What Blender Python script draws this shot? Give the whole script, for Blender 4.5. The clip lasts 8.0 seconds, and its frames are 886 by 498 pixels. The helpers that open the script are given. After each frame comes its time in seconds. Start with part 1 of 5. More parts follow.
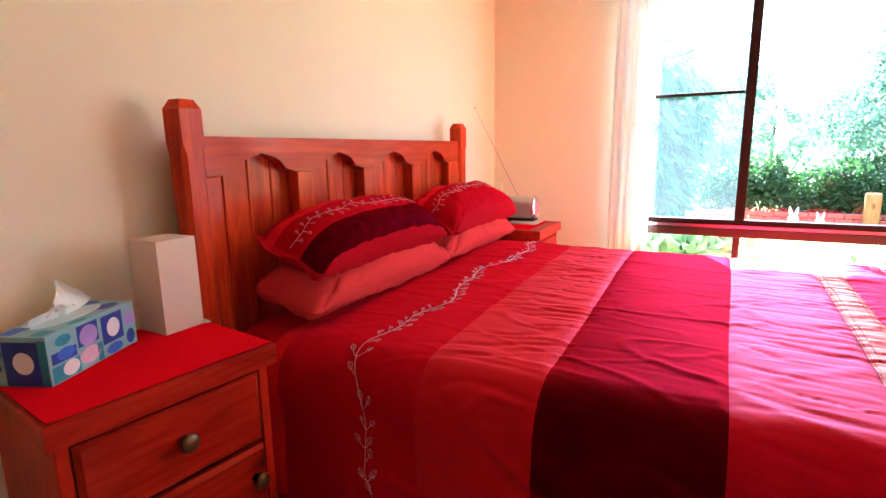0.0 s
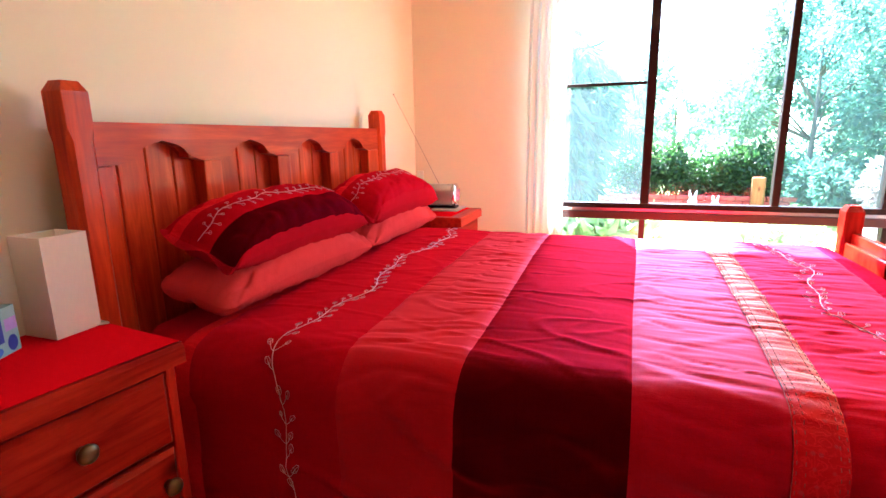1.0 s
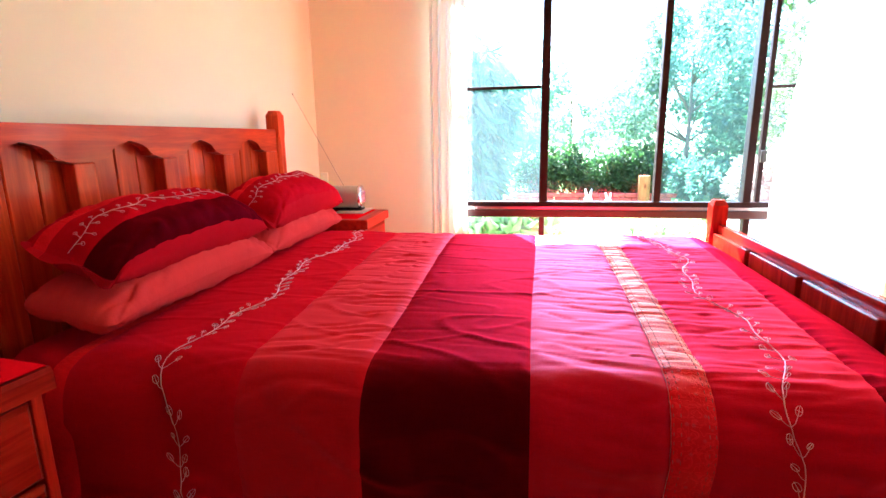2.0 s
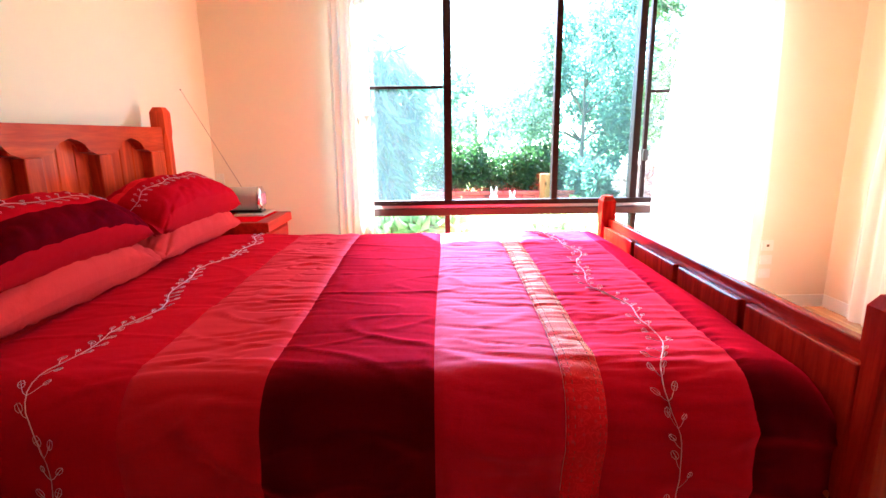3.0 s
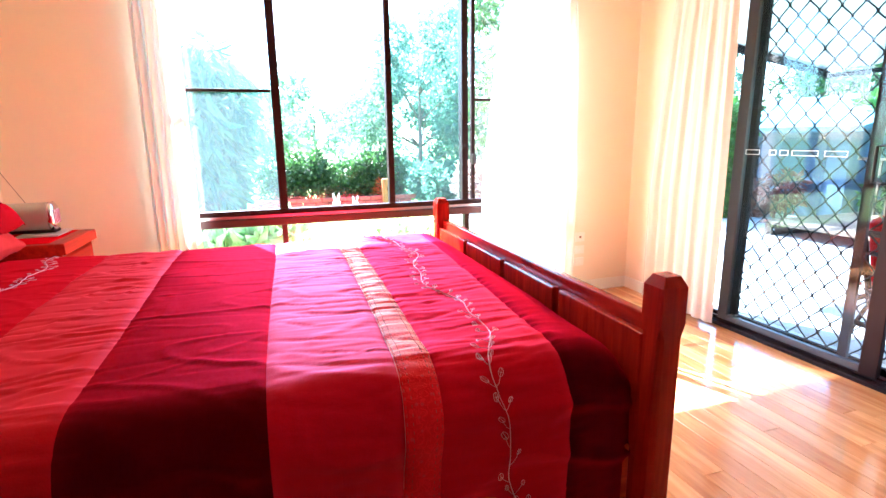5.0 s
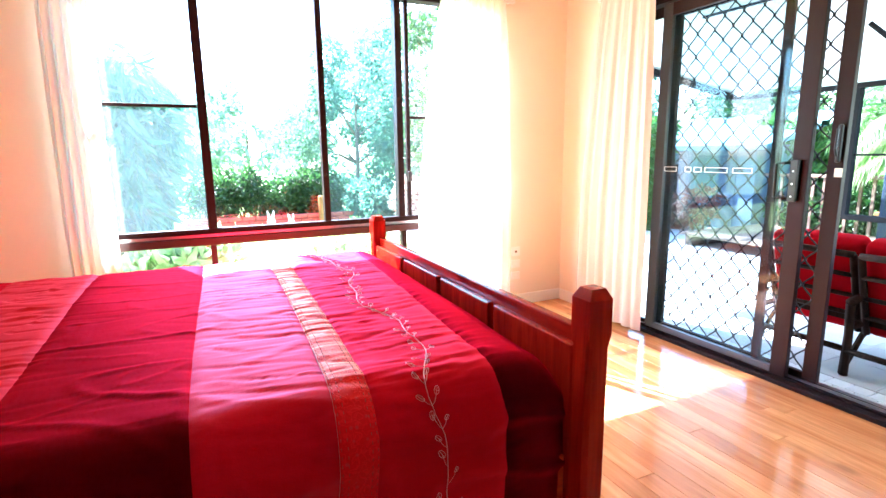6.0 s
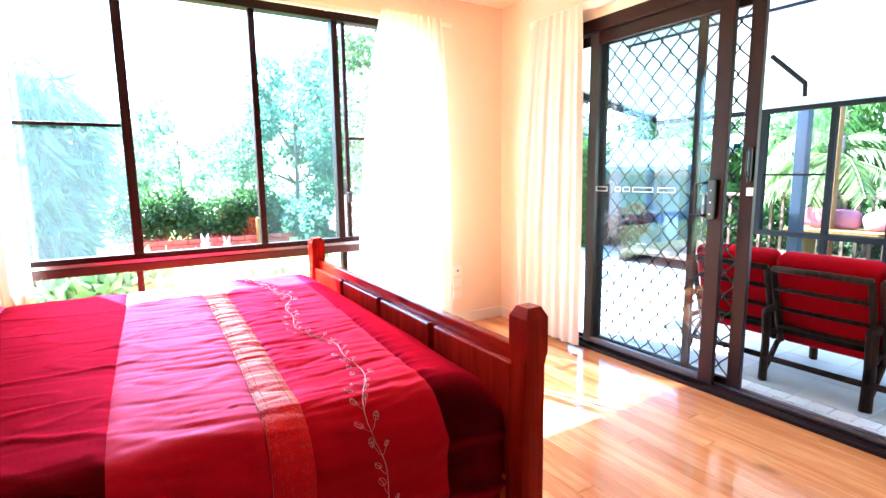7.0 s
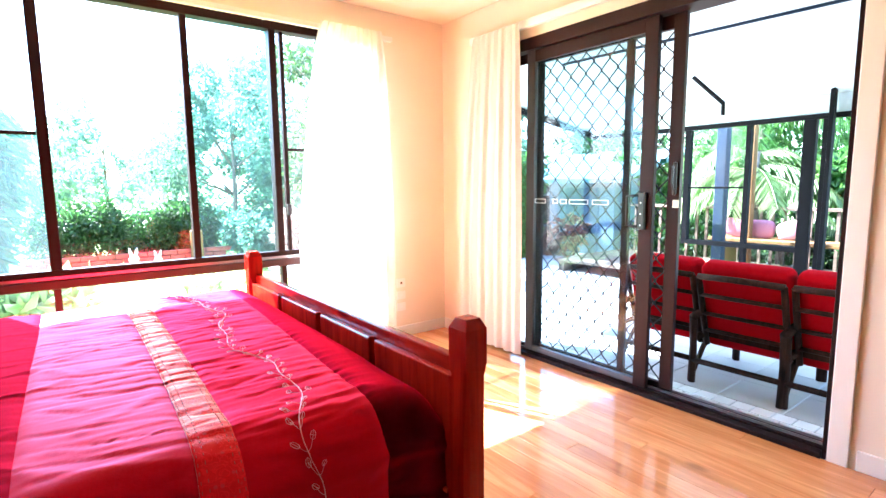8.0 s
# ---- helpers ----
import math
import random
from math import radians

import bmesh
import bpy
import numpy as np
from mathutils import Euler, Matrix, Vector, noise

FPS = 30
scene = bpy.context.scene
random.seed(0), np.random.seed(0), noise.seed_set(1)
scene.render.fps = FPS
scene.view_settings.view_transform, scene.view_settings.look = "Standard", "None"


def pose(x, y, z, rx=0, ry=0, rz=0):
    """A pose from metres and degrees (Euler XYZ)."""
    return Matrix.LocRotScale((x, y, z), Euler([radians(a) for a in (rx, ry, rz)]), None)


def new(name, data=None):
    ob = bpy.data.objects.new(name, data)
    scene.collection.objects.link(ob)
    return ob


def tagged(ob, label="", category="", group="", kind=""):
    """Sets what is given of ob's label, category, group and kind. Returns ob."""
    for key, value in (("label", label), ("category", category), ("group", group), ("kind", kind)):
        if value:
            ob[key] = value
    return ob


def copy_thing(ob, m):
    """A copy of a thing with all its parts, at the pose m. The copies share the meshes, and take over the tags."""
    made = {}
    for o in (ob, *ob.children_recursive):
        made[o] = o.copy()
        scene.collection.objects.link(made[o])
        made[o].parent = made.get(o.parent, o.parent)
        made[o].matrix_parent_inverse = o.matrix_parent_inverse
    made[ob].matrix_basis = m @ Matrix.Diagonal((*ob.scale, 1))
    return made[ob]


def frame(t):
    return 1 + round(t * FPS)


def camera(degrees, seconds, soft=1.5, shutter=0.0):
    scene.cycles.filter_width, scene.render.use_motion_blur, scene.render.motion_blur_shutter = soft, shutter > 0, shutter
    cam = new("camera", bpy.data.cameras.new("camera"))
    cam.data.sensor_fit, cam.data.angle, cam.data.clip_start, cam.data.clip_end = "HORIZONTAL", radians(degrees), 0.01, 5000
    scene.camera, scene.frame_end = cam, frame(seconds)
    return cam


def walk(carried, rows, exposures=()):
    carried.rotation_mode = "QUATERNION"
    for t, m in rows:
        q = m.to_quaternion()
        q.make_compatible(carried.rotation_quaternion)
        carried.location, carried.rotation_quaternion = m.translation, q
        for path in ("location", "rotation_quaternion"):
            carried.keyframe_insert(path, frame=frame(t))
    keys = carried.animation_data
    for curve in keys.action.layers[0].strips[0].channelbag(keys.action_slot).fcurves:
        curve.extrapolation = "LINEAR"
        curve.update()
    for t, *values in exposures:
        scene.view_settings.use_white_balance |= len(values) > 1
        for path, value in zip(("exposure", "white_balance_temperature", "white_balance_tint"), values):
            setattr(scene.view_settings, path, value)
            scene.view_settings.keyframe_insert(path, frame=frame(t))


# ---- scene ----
# A tripod pan: the lens swings round a pivot, 14 cm ahead of it.
cam = camera(81.9, 8.0)
EYE, REACH = 1.181, 0.142
TURNS = [  # seconds, yaw, pitch, roll
    (0.0, 27.64, -10.88, 0.96),
    (0.5, 23.71, -11.31, 0.93),
    (1.0, 19.23, -12.30, 0.96),
    (1.5, 14.43, -12.35, 0.97),
    (3.0, -0.87, -12.52, 0.67),
    (3.5, -4.98, -12.58, 0.70),
    (4.0, -9.69, -12.61, 0.65),
    (4.5, -14.13, -12.59, 0.74),
    (6.0, -24.90, -10.44, 0.68),
    (6.5, -27.91, -9.30, 0.68),
    (7.0, -31.27, -8.34, 0.76),
    (7.5, -34.34, -7.72, 0.66),
    (8.0, -37.44, -7.12, 0.57),
]


def swing(yaw, pitch, roll):
    m = pose(0, 0, EYE, 90 + pitch, roll, yaw)
    return m @ pose(0, 0, -REACH)


walk(cam, [(t, swing(yaw, pitch, roll)) for t, yaw, pitch, roll in TURNS], [(0.0, 4.46, 5500, 14), (4.0, 4.36, 5450, 14), (8.0, 4.40, 5450, 14)])

# ---- world and sun ----
SUN_WAY = Vector((0.40, -1.0, -1.2)).normalized()
world = bpy.data.worlds.new("daylight")
scene.world = world
world.use_nodes = True
wt = world.node_tree
sky = wt.nodes.new("ShaderNodeTexSky")
sky.sky_type, sky.sun_disc = "NISHITA", False
sky.sun_elevation = math.asin(-SUN_WAY.z)
sky.sun_rotation = math.atan2(-SUN_WAY.x, -SUN_WAY.y)
wt.links.new(sky.outputs[0], wt.nodes["Background"].inputs[0])
wt.nodes["Background"].inputs[1].default_value = 0.15
sun_data = bpy.data.lights.new("sun", "SUN")
sun_data.energy, sun_data.angle, sun_data.color = 5.0, radians(0.53), (1.0, 0.94, 0.86)
sun = new("sun", sun_data)
sun.matrix_world = Matrix.Translation((-4, 12, 15)) @ SUN_WAY.to_track_quat("-Z", "Y").to_matrix().to_4x4()


# ---- materials ----
class Nodes:
    """A small node writer for one material."""

    def __init__(self, name):
        self.m = bpy.data.materials.new(name)
        self.m.use_nodes = True
        self.t = self.m.node_tree
        self.b = self.t.nodes["Principled BSDF"]
        self.out = self.t.nodes["Material Output"]
        self.co = self.t.nodes.new("ShaderNodeTexCoord").outputs["Object"]

    def add(self, kind, **values):
        n = self.t.nodes.new(kind)
        for k, v in values.items():
            n.inputs[k.replace("_", " ")].default_value = v
        return n

    def link(self, a, b):
        self.t.links.new(a, b)

    def stretched(self, sx, sy, sz, rnd=False):
        mp = self.add("ShaderNodeMapping")
        mp.inputs["Scale"].default_value = (sx, sy, sz)
        self.link(self.co, mp.inputs["Vector"])
        if rnd:
            info = self.t.nodes.new("ShaderNodeObjectInfo")
            mul = self.t.nodes.new("ShaderNodeVectorMath")
            mul.operation = "SCALE"
            mul.inputs[0].default_value = (37.0, 19.0, 53.0)
            self.link(info.outputs["Random"], mul.inputs["Scale"])
            self.link(mul.outputs[0], mp.inputs["Location"])
        return mp.outputs[0]

    def noise(self, vec, scale, detail=4.0, rough=0.55, distortion=0.0):
        n = self.add("ShaderNodeTexNoise", Scale=scale, Detail=detail, Roughness=rough, Distortion=distortion)
        self.link(vec, n.inputs["Vector"])
        return n.outputs["Fac"]

    def ramp(self, fac, *stops):
        r = self.t.nodes.new("ShaderNodeValToRGB")
        while len(r.color_ramp.elements) < len(stops):
            r.color_ramp.elements.new(0.5)
        for e, (p, c) in zip(r.color_ramp.elements, stops):
            e.position, e.color = p, (*c, 1)
        self.link(fac, r.inputs[0])
        return r.outputs[0]

    def mix(self, fac, a, b, mode="MIX"):
        n = self.t.nodes.new("ShaderNodeMix")
        n.data_type, n.blend_type = "RGBA", mode
        for value, sock in ((fac, n.inputs[0]), (a, n.inputs[6]), (b, n.inputs[7])):
            if isinstance(value, (int, float)):
                sock.default_value = value
            elif isinstance(value, tuple):
                sock.default_value = (*value, 1)
            else:
                self.link(value, sock)
        return n.outputs[2]

    def bump(self, height, strength, distance=0.002):
        n = self.add("ShaderNodeBump", Strength=strength, Distance=distance)
        self.link(height, n.inputs["Height"])
        self.link(n.outputs[0], self.b.inputs["Normal"])

    def set(self, **values):
        for k, v in values.items():
            self.b.inputs[k.replace("_", " ")].default_value = v
        return self


def tint(c, k):
    return tuple(min(1.0, v * k) for v in c)


def plain(name, col, rough=0.5, vary=0.15, scale=8.0, grain=120.0, bump=0.2, metal=0.0, depth=0.001, **more):
    """Paint, metal, stone: broad mottling and a fine grain."""
    n = Nodes(name)
    broad = n.noise(n.co, scale)
    fine = n.noise(n.co, grain, 2.0)
    c = n.mix(broad, tint(col, 1 - vary), tint(col, 1 + vary))
    c = n.mix(fine, c, tint(col, 1 + vary * 0.5))
    n.link(c, n.b.inputs["Base Color"])
    n.set(Roughness=rough, Metallic=metal, **more)
    n.bump(fine, bump, depth)
    return n.m


def wood(name, dark, light, along="z", rough=0.36, coat=0.12, rnd=True, grain=1.0, knots=0.85, vary=((0.82, 0.76, 0.74), (1.14, 1.14, 1.12))):
    """Varnished timber with grain along one axis, knots and darker streaks."""
    n = Nodes(name)
    s = {"x": (1.2, 14, 14), "y": (14, 1.2, 14), "z": (14, 14, 1.2)}[along]
    v = n.stretched(*(k * grain for k in s), rnd=rnd)
    rings = n.noise(v, 1.6, 6.0, 0.6, 1.2)
    fibres = n.noise(n.stretched(*(k * 6 * grain for k in s), rnd=rnd), 1.5, 3.0)
    c = n.ramp(rings, (0.25, dark), (0.5, tuple(0.5 * (a + b) for a, b in zip(dark, light))), (0.75, light))
    c = n.mix(n.ramp(fibres, (0.3, (0.74, 0.74, 0.74)), (0.6, (1, 1, 1))), tint(dark, 0.8), c)
    streak = n.noise(n.stretched(*(0.3 * k for k in s), rnd=rnd), 1.3, 3.0, 0.5, 0.8)
    c = n.mix(n.ramp(streak, (0.56, (0, 0, 0)), (0.74, (0.6, 0.6, 0.6))), c, tint(dark, 0.7))
    s2 = tuple(0.35 * k if k > 2 else 2.2 for k in s)
    vor = n.t.nodes.new("ShaderNodeTexVoronoi")
    vor.inputs["Scale"].default_value = 1.1
    n.link(n.stretched(*s2, rnd=rnd), vor.inputs["Vector"])
    k = n.ramp(vor.outputs["Distance"], (0.0, (1, 1, 1)), (0.06, (1, 1, 1)), (0.15, (0, 0, 0)))
    c = n.mix(n.mix(1.0 - knots, k, (0, 0, 0)), c, tint(dark, 0.25))
    if rnd:
        info = n.t.nodes.new("ShaderNodeObjectInfo")
        c = n.mix(1.0, c, n.ramp(info.outputs["Random"], (0.0, vary[0]), (1.0, vary[1])), "MULTIPLY")
    n.link(c, n.b.inputs["Base Color"])
    n.set(Roughness=rough, Coat_Weight=coat, Coat_Roughness=0.1, Specular_IOR_Level=0.07)
    n.bump(fibres, 0.15, 0.0006)
    return n.m


def cloth(name, col, rough=0.75, vary=0.12, weave=420.0, sheen=0.16, crease=0.12, shine=(1.0, 0.22, 0.30), gloss=0.0, satin=None, lustre=0.6):
    """Woven cotton or satin: weave, soft creases, faint fading."""
    n = Nodes(name)
    broad = n.noise(n.co, 5.0)
    creases = n.noise(n.stretched(3, 9, 5), 4.0, 5.0, 0.6, 0.6)
    w = n.noise(n.co, weave, 1.0)
    c = n.mix(broad, tint(col, 1 - vary), tint(col, 1 + vary))
    c = n.mix(w, tint(col, 0.88), c)
    n.link(c, n.b.inputs["Base Color"])
    n.set(Roughness=rough, Specular_IOR_Level=gloss, Sheen_Weight=sheen, Sheen_Roughness=0.42)
    n.b.inputs["Sheen Tint"].default_value = (*shine, 1)
    n.b.inputs["Specular Tint"].default_value = (*shine, 1)
    h = n.mix(0.12, creases, w)
    n.bump(h, crease * 1.5, 0.010)
    if satin:
        add_lustre(n, satin, lustre)
    return n.m


def add_lustre(n, colour, amount, rough=0.5, power=2.0):
    """A coloured satin gloss that grows towards grazing angles."""
    g = n.add("ShaderNodeBsdfGlossy", Color=(*colour, 1), Roughness=rough)
    lw = n.add("ShaderNodeLayerWeight", Blend=0.5)
    pw, sc = n.t.nodes.new("ShaderNodeMath"), n.t.nodes.new("ShaderNodeMath")
    pw.operation, sc.operation = "POWER", "MULTIPLY"
    pw.inputs[1].default_value, sc.inputs[1].default_value = power, amount
    n.link(lw.outputs["Facing"], pw.inputs[0]), n.link(pw.outputs[0], sc.inputs[0])
    mx = n.t.nodes.new("ShaderNodeMixShader")
    n.link(sc.outputs[0], mx.inputs[0])
    n.link(n.b.outputs[0], mx.inputs[1]), n.link(g.outputs[0], mx.inputs[2])
    n.link(mx.outputs[0], n.out.inputs["Surface"])


def sheer(name, col, see=0.12, through_light=0.55):
    """Thin curtain cloth: scatters light from both sides."""
    n = Nodes(name)
    weave = n.noise(n.stretched(1, 1, 0.15), 260.0, 2.0)
    d = n.add("ShaderNodeBsdfDiffuse", Color=(*col, 1))
    t = n.add("ShaderNodeBsdfTranslucent", Color=(*col, 1))
    p = n.add("ShaderNodeBsdfTransparent")
    a, b = n.t.nodes.new("ShaderNodeMixShader"), n.t.nodes.new("ShaderNodeMixShader")
    a.inputs[0].default_value, b.inputs[0].default_value = through_light, see
    n.link(n.mix(weave, tint(col, 0.9), col), d.inputs["Color"])
    n.link(d.outputs[0], a.inputs[1]), n.link(t.outputs[0], a.inputs[2])
    n.link(a.outputs[0], b.inputs[1]), n.link(p.outputs[0], b.inputs[2])
    n.link(b.outputs[0], n.out.inputs["Surface"])
    return n.m


def pane(name, col=(1, 1, 1), haze=0.0, haze_col=(0.6, 0.75, 0.8), gloss=0.035):
    """Window glass: clear, with a mirror gloss that grows at grazing angles; haze is dust or insect mesh on it."""
    n = Nodes(name)
    p = n.add("ShaderNodeBsdfTransparent", Color=(*col, 1))
    g = n.add("ShaderNodeBsdfGlossy", Roughness=0.02)
    lw = n.add("ShaderNodeLayerWeight", Blend=0.5)
    pw = n.t.nodes.new("ShaderNodeMath")
    pw.operation = "POWER"
    pw.inputs[1].default_value = 5.0
    n.link(lw.outputs["Facing"], pw.inputs[0])
    f = n.t.nodes.new("ShaderNodeMath")
    f.operation = "MULTIPLY_ADD"
    f.inputs[1].default_value, f.inputs[2].default_value = 1 - 2 * gloss, gloss
    n.link(pw.outputs[0], f.inputs[0])
    mx = n.t.nodes.new("ShaderNodeMixShader")
    n.link(f.outputs[0], mx.inputs[0]), n.link(p.outputs[0], mx.inputs[1]), n.link(g.outputs[0], mx.inputs[2])
    last = mx
    if haze:
        d = n.add("ShaderNodeBsdfDiffuse", Color=(*haze_col, 1))
        tr = n.add("ShaderNodeBsdfTranslucent", Color=(*haze_col, 1))
        both = n.t.nodes.new("ShaderNodeMixShader")
        n.link(d.outputs[0], both.inputs[1]), n.link(tr.outputs[0], both.inputs[2])
        last = n.t.nodes.new("ShaderNodeMixShader")
        dust = n.ramp(n.noise(n.co, 6.0), (0.2, (haze * 0.7,) * 3), (0.8, (haze * 1.2,) * 3))
        n.link(dust, last.inputs[0])
        n.link(mx.outputs[0], last.inputs[1]), n.link(both.outputs[0], last.inputs[2])
    n.link(last.outputs[0], n.out.inputs["Surface"])
    return n.m


def leaf(name, a, b, rough=0.45, light=0.35):
    """Leaves: every leaf its own green, letting some light through."""
    n = Nodes(name)
    geo = n.t.nodes.new("ShaderNodeNewGeometry")
    c = n.mix(geo.outputs["Random Per Island"], a, b)
    n.link(c, n.b.inputs["Base Color"])
    n.set(Roughness=rough)
    t = n.t.nodes.new("ShaderNodeBsdfTranslucent")
    n.link(n.mix(1.0, c, (1.15, 1.5, 1.15), "MULTIPLY"), t.inputs["Color"])
    mx = n.t.nodes.new("ShaderNodeMixShader")
    mx.inputs[0].default_value = light
    n.link(n.b.outputs[0], mx.inputs[1]), n.link(t.outputs[0], mx.inputs[2])
    n.link(mx.outputs[0], n.out.inputs["Surface"])
    return n.m


M_WALL = plain("cream_wall_paint", (0.85, 0.73, 0.58), 0.7, 0.025, 2.0, 260.0, 0.15, depth=0.0006)
M_CEIL = plain("ceiling_paint", (0.84, 0.76, 0.62), 0.8, 0.02, 2.0, 200.0, 0.1)
M_TRIM = plain("white_trim_paint", (0.85, 0.82, 0.76), 0.35, 0.03, 5.0, 150.0, 0.05)
M_PINE = wood("varnished_pine_upright", (0.36, 0.012, 0.0016), (0.86, 0.088, 0.012), "z")
M_PINE_Y = wood("varnished_pine_across", (0.36, 0.012, 0.0016), (0.86, 0.088, 0.012), "y")
M_PINE_X = wood("varnished_pine_lengthwise", (0.36, 0.012, 0.0016), (0.86, 0.088, 0.012), "x")
M_CAB = wood("dark_red_pine_upright", (0.25, 0.006, 0.0014), (0.66, 0.031, 0.007), "z")
M_CAB_Y = wood("dark_red_pine_across", (0.25, 0.006, 0.0014), (0.66, 0.031, 0.007), "y")
# Headboard pine again; the foot end's shade is put into the colour.
M_FOOT = wood("shaded_varnished_pine_upright", (0.20, 0.003, 0.001), (0.56, 0.020, 0.004), "z", 0.25, 0.4)
M_FOOT_Y = wood("shaded_varnished_pine_across", (0.20, 0.003, 0.001), (0.56, 0.020, 0.004), "y", 0.25, 0.4)
M_FLOOR = wood("polished_floor_boards", (0.56, 0.19, 0.058), (0.96, 0.51, 0.22), "y", 0.09, 1.0, True, 0.6, 0.45, ((0.80, 0.66, 0.55), (1.10, 1.14, 1.16)))
M_FLOOR.node_tree.nodes["Principled BSDF"].inputs["Coat Roughness"].default_value = 0.16
M_GAP = plain("dark_joint", (0.05, 0.02, 0.01), 0.8)
M_FRAME = plain("dark_brown_frame", (0.014, 0.006, 0.006), 0.5, 0.2, 6.0, 200.0, 0.1, Specular_IOR_Level=0.12)
M_FRAME_RED = plain("red_brown_sill", (0.032, 0.005, 0.005), 0.4, 0.2, 6.0, 200.0, 0.1)
M_DOOR = plain("bronze_door_frame", (0.020, 0.0045, 0.0035), 0.5, 0.12, 6.0, 200.0, 0.08, 0.0, Specular_IOR_Level=0.2)
M_DOOR_GREY = plain("grey_door_stile", (0.055, 0.050, 0.048), 0.35, 0.12, 6.0, 200.0, 0.08, 0.0)
M_ALU = plain("bare_aluminium_track", (0.62, 0.62, 0.62), 0.3, 0.1, 9.0, 200.0, 0.1, 0.9)
M_LABEL = plain("green_label", (0.01, 0.22, 0.16), 0.4)
M_BLACK = plain("black_plastic", (0.015, 0.014, 0.014), 0.35, 0.2, 20.0, 200.0, 0.1)
M_GLASS = pane("window_glass")
M_GLASS_HAZE = pane("screened_window_glass", (0.78, 0.97, 1.0), 0.030)
M_GLASS_TINT = pane("faintly_tinted_glass", (0.82, 0.98, 1.0), 0.006)
M_GLASS_DOOR = pane("door_glass", (0.80, 0.86, 0.88), 0.004, gloss=0.022)
M_GLASS_FIXED = pane("fixed_door_glass", (0.82, 0.88, 0.90), gloss=0.006)
M_GLASS_PATIO = pane("patio_glass", (0.80, 0.86, 0.86), gloss=0.006)
# White curtain; colour darkened to offset the strong light falling on it.
M_SHEER_DOOR = sheer("dimmed_sheer_curtain", (0.72, 0.59, 0.49), 0.0, 0.10)
# White curtain too; the shade it hangs in is put into the colour.
M_SHEER_FOLD = sheer("shaded_sheer_curtain", (0.90, 0.79, 0.69), 0.0, 0.15)
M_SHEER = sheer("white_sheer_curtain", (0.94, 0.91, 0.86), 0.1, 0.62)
M_RED_MAT = cloth("bright_red_cloth", (0.76, 0.002, 0.007), 0.8, 0.06, 600.0, 0.0, 0.15)
M_CRIMSON = cloth("crimson_cotton", (0.47, 0.001, 0.010), 0.6, sheen=0.8, shine=(1.0, 0.018, 0.05), satin=(1.0, 0.08, 0.16), lustre=0.62)
# Same cotton, colour and lustre dimmed for less window light at the head.
M_CRIMSON_SHADE = cloth("shaded_crimson_cotton", (0.45, 0.001, 0.008), 0.6, sheen=0.3, shine=(1.0, 0.018, 0.04), satin=(1.0, 0.04, 0.075), lustre=0.38)
M_CRIMSON_B = cloth("rose_crimson_cotton", (0.48, 0.0015, 0.013), 0.5, sheen=0.55, shine=(1.0, 0.07, 0.17), satin=(1.0, 0.25, 0.37), lustre=0.54)
M_CORAL = cloth("coral_cotton", (0.50, 0.0065, 0.012), 0.55, sheen=0.25, shine=(1.0, 0.05, 0.08), satin=(1.0, 0.13, 0.18), lustre=0.62)
M_SHAM = cloth("deep_red_sham_cotton", (0.40, 0.0006, 0.006), 0.65, sheen=0.12, shine=(1.0, 0.02, 0.06), satin=(1.0, 0.03, 0.07), lustre=0.2)
M_SHAM_WINE = cloth("dark_wine_sham_satin", (0.06, 0.0002, 0.002), 0.5, 0.15, sheen=0.1, shine=(1.0, 0.01, 0.05), satin=(0.5, 0.006, 0.03), lustre=0.25)
M_EDGE = cloth("rose_sham_edge", (0.46, 0.005, 0.014), 0.65, sheen=0.15, shine=(1.0, 0.1, 0.12))
M_SLIP = cloth("coral_pillow_cotton", (0.70, 0.046, 0.046), 0.7, sheen=0.15, shine=(1.0, 0.2, 0.2))
M_MAROON = cloth("maroon_satin", (0.06, 0.0002, 0.002), 0.5, 0.15, sheen=0.32, shine=(1.0, 0.006, 0.03), satin=(0.74, 0.020, 0.048), lustre=0.62)
M_WINE = cloth("dark_wine_cotton", (0.04, 0.0002, 0.002), 0.6, 0.15, sheen=0.4, satin=(0.85, 0.012, 0.045), shine=(1.0, 0.01, 0.03))
M_THREAD = cloth("pale_pink_thread", (0.70, 0.28, 0.30), 0.6, sheen=0.6, shine=(1.0, 0.7, 0.75), satin=(1.0, 0.78, 0.80), lustre=0.8)
M_BRASS = plain("aged_brass", (0.17, 0.11, 0.06), 0.3, 0.25, 40.0, 200.0, 0.2, 0.85)
M_FROST = sheer("frosted_glass_shade", (0.97, 0.83, 0.73), 0.06, 0.35)
M_PAPER = plain("white_tissue", (0.85, 0.82, 0.80), 0.9, 0.03, 20.0, 200.0, 0.2)
M_SILVER = plain("silver_radio_shell", (0.50, 0.48, 0.47), 0.35, 0.06, 10.0, 300.0, 0.1, 0.6)
M_CHROME = plain("chrome", (0.75, 0.72, 0.74), 0.15, 0.03, 10.0, 300.0, 0.0, 1.0)
M_PLATE = plain("white_plastic_plate", (0.84, 0.80, 0.72), 0.4, 0.02)


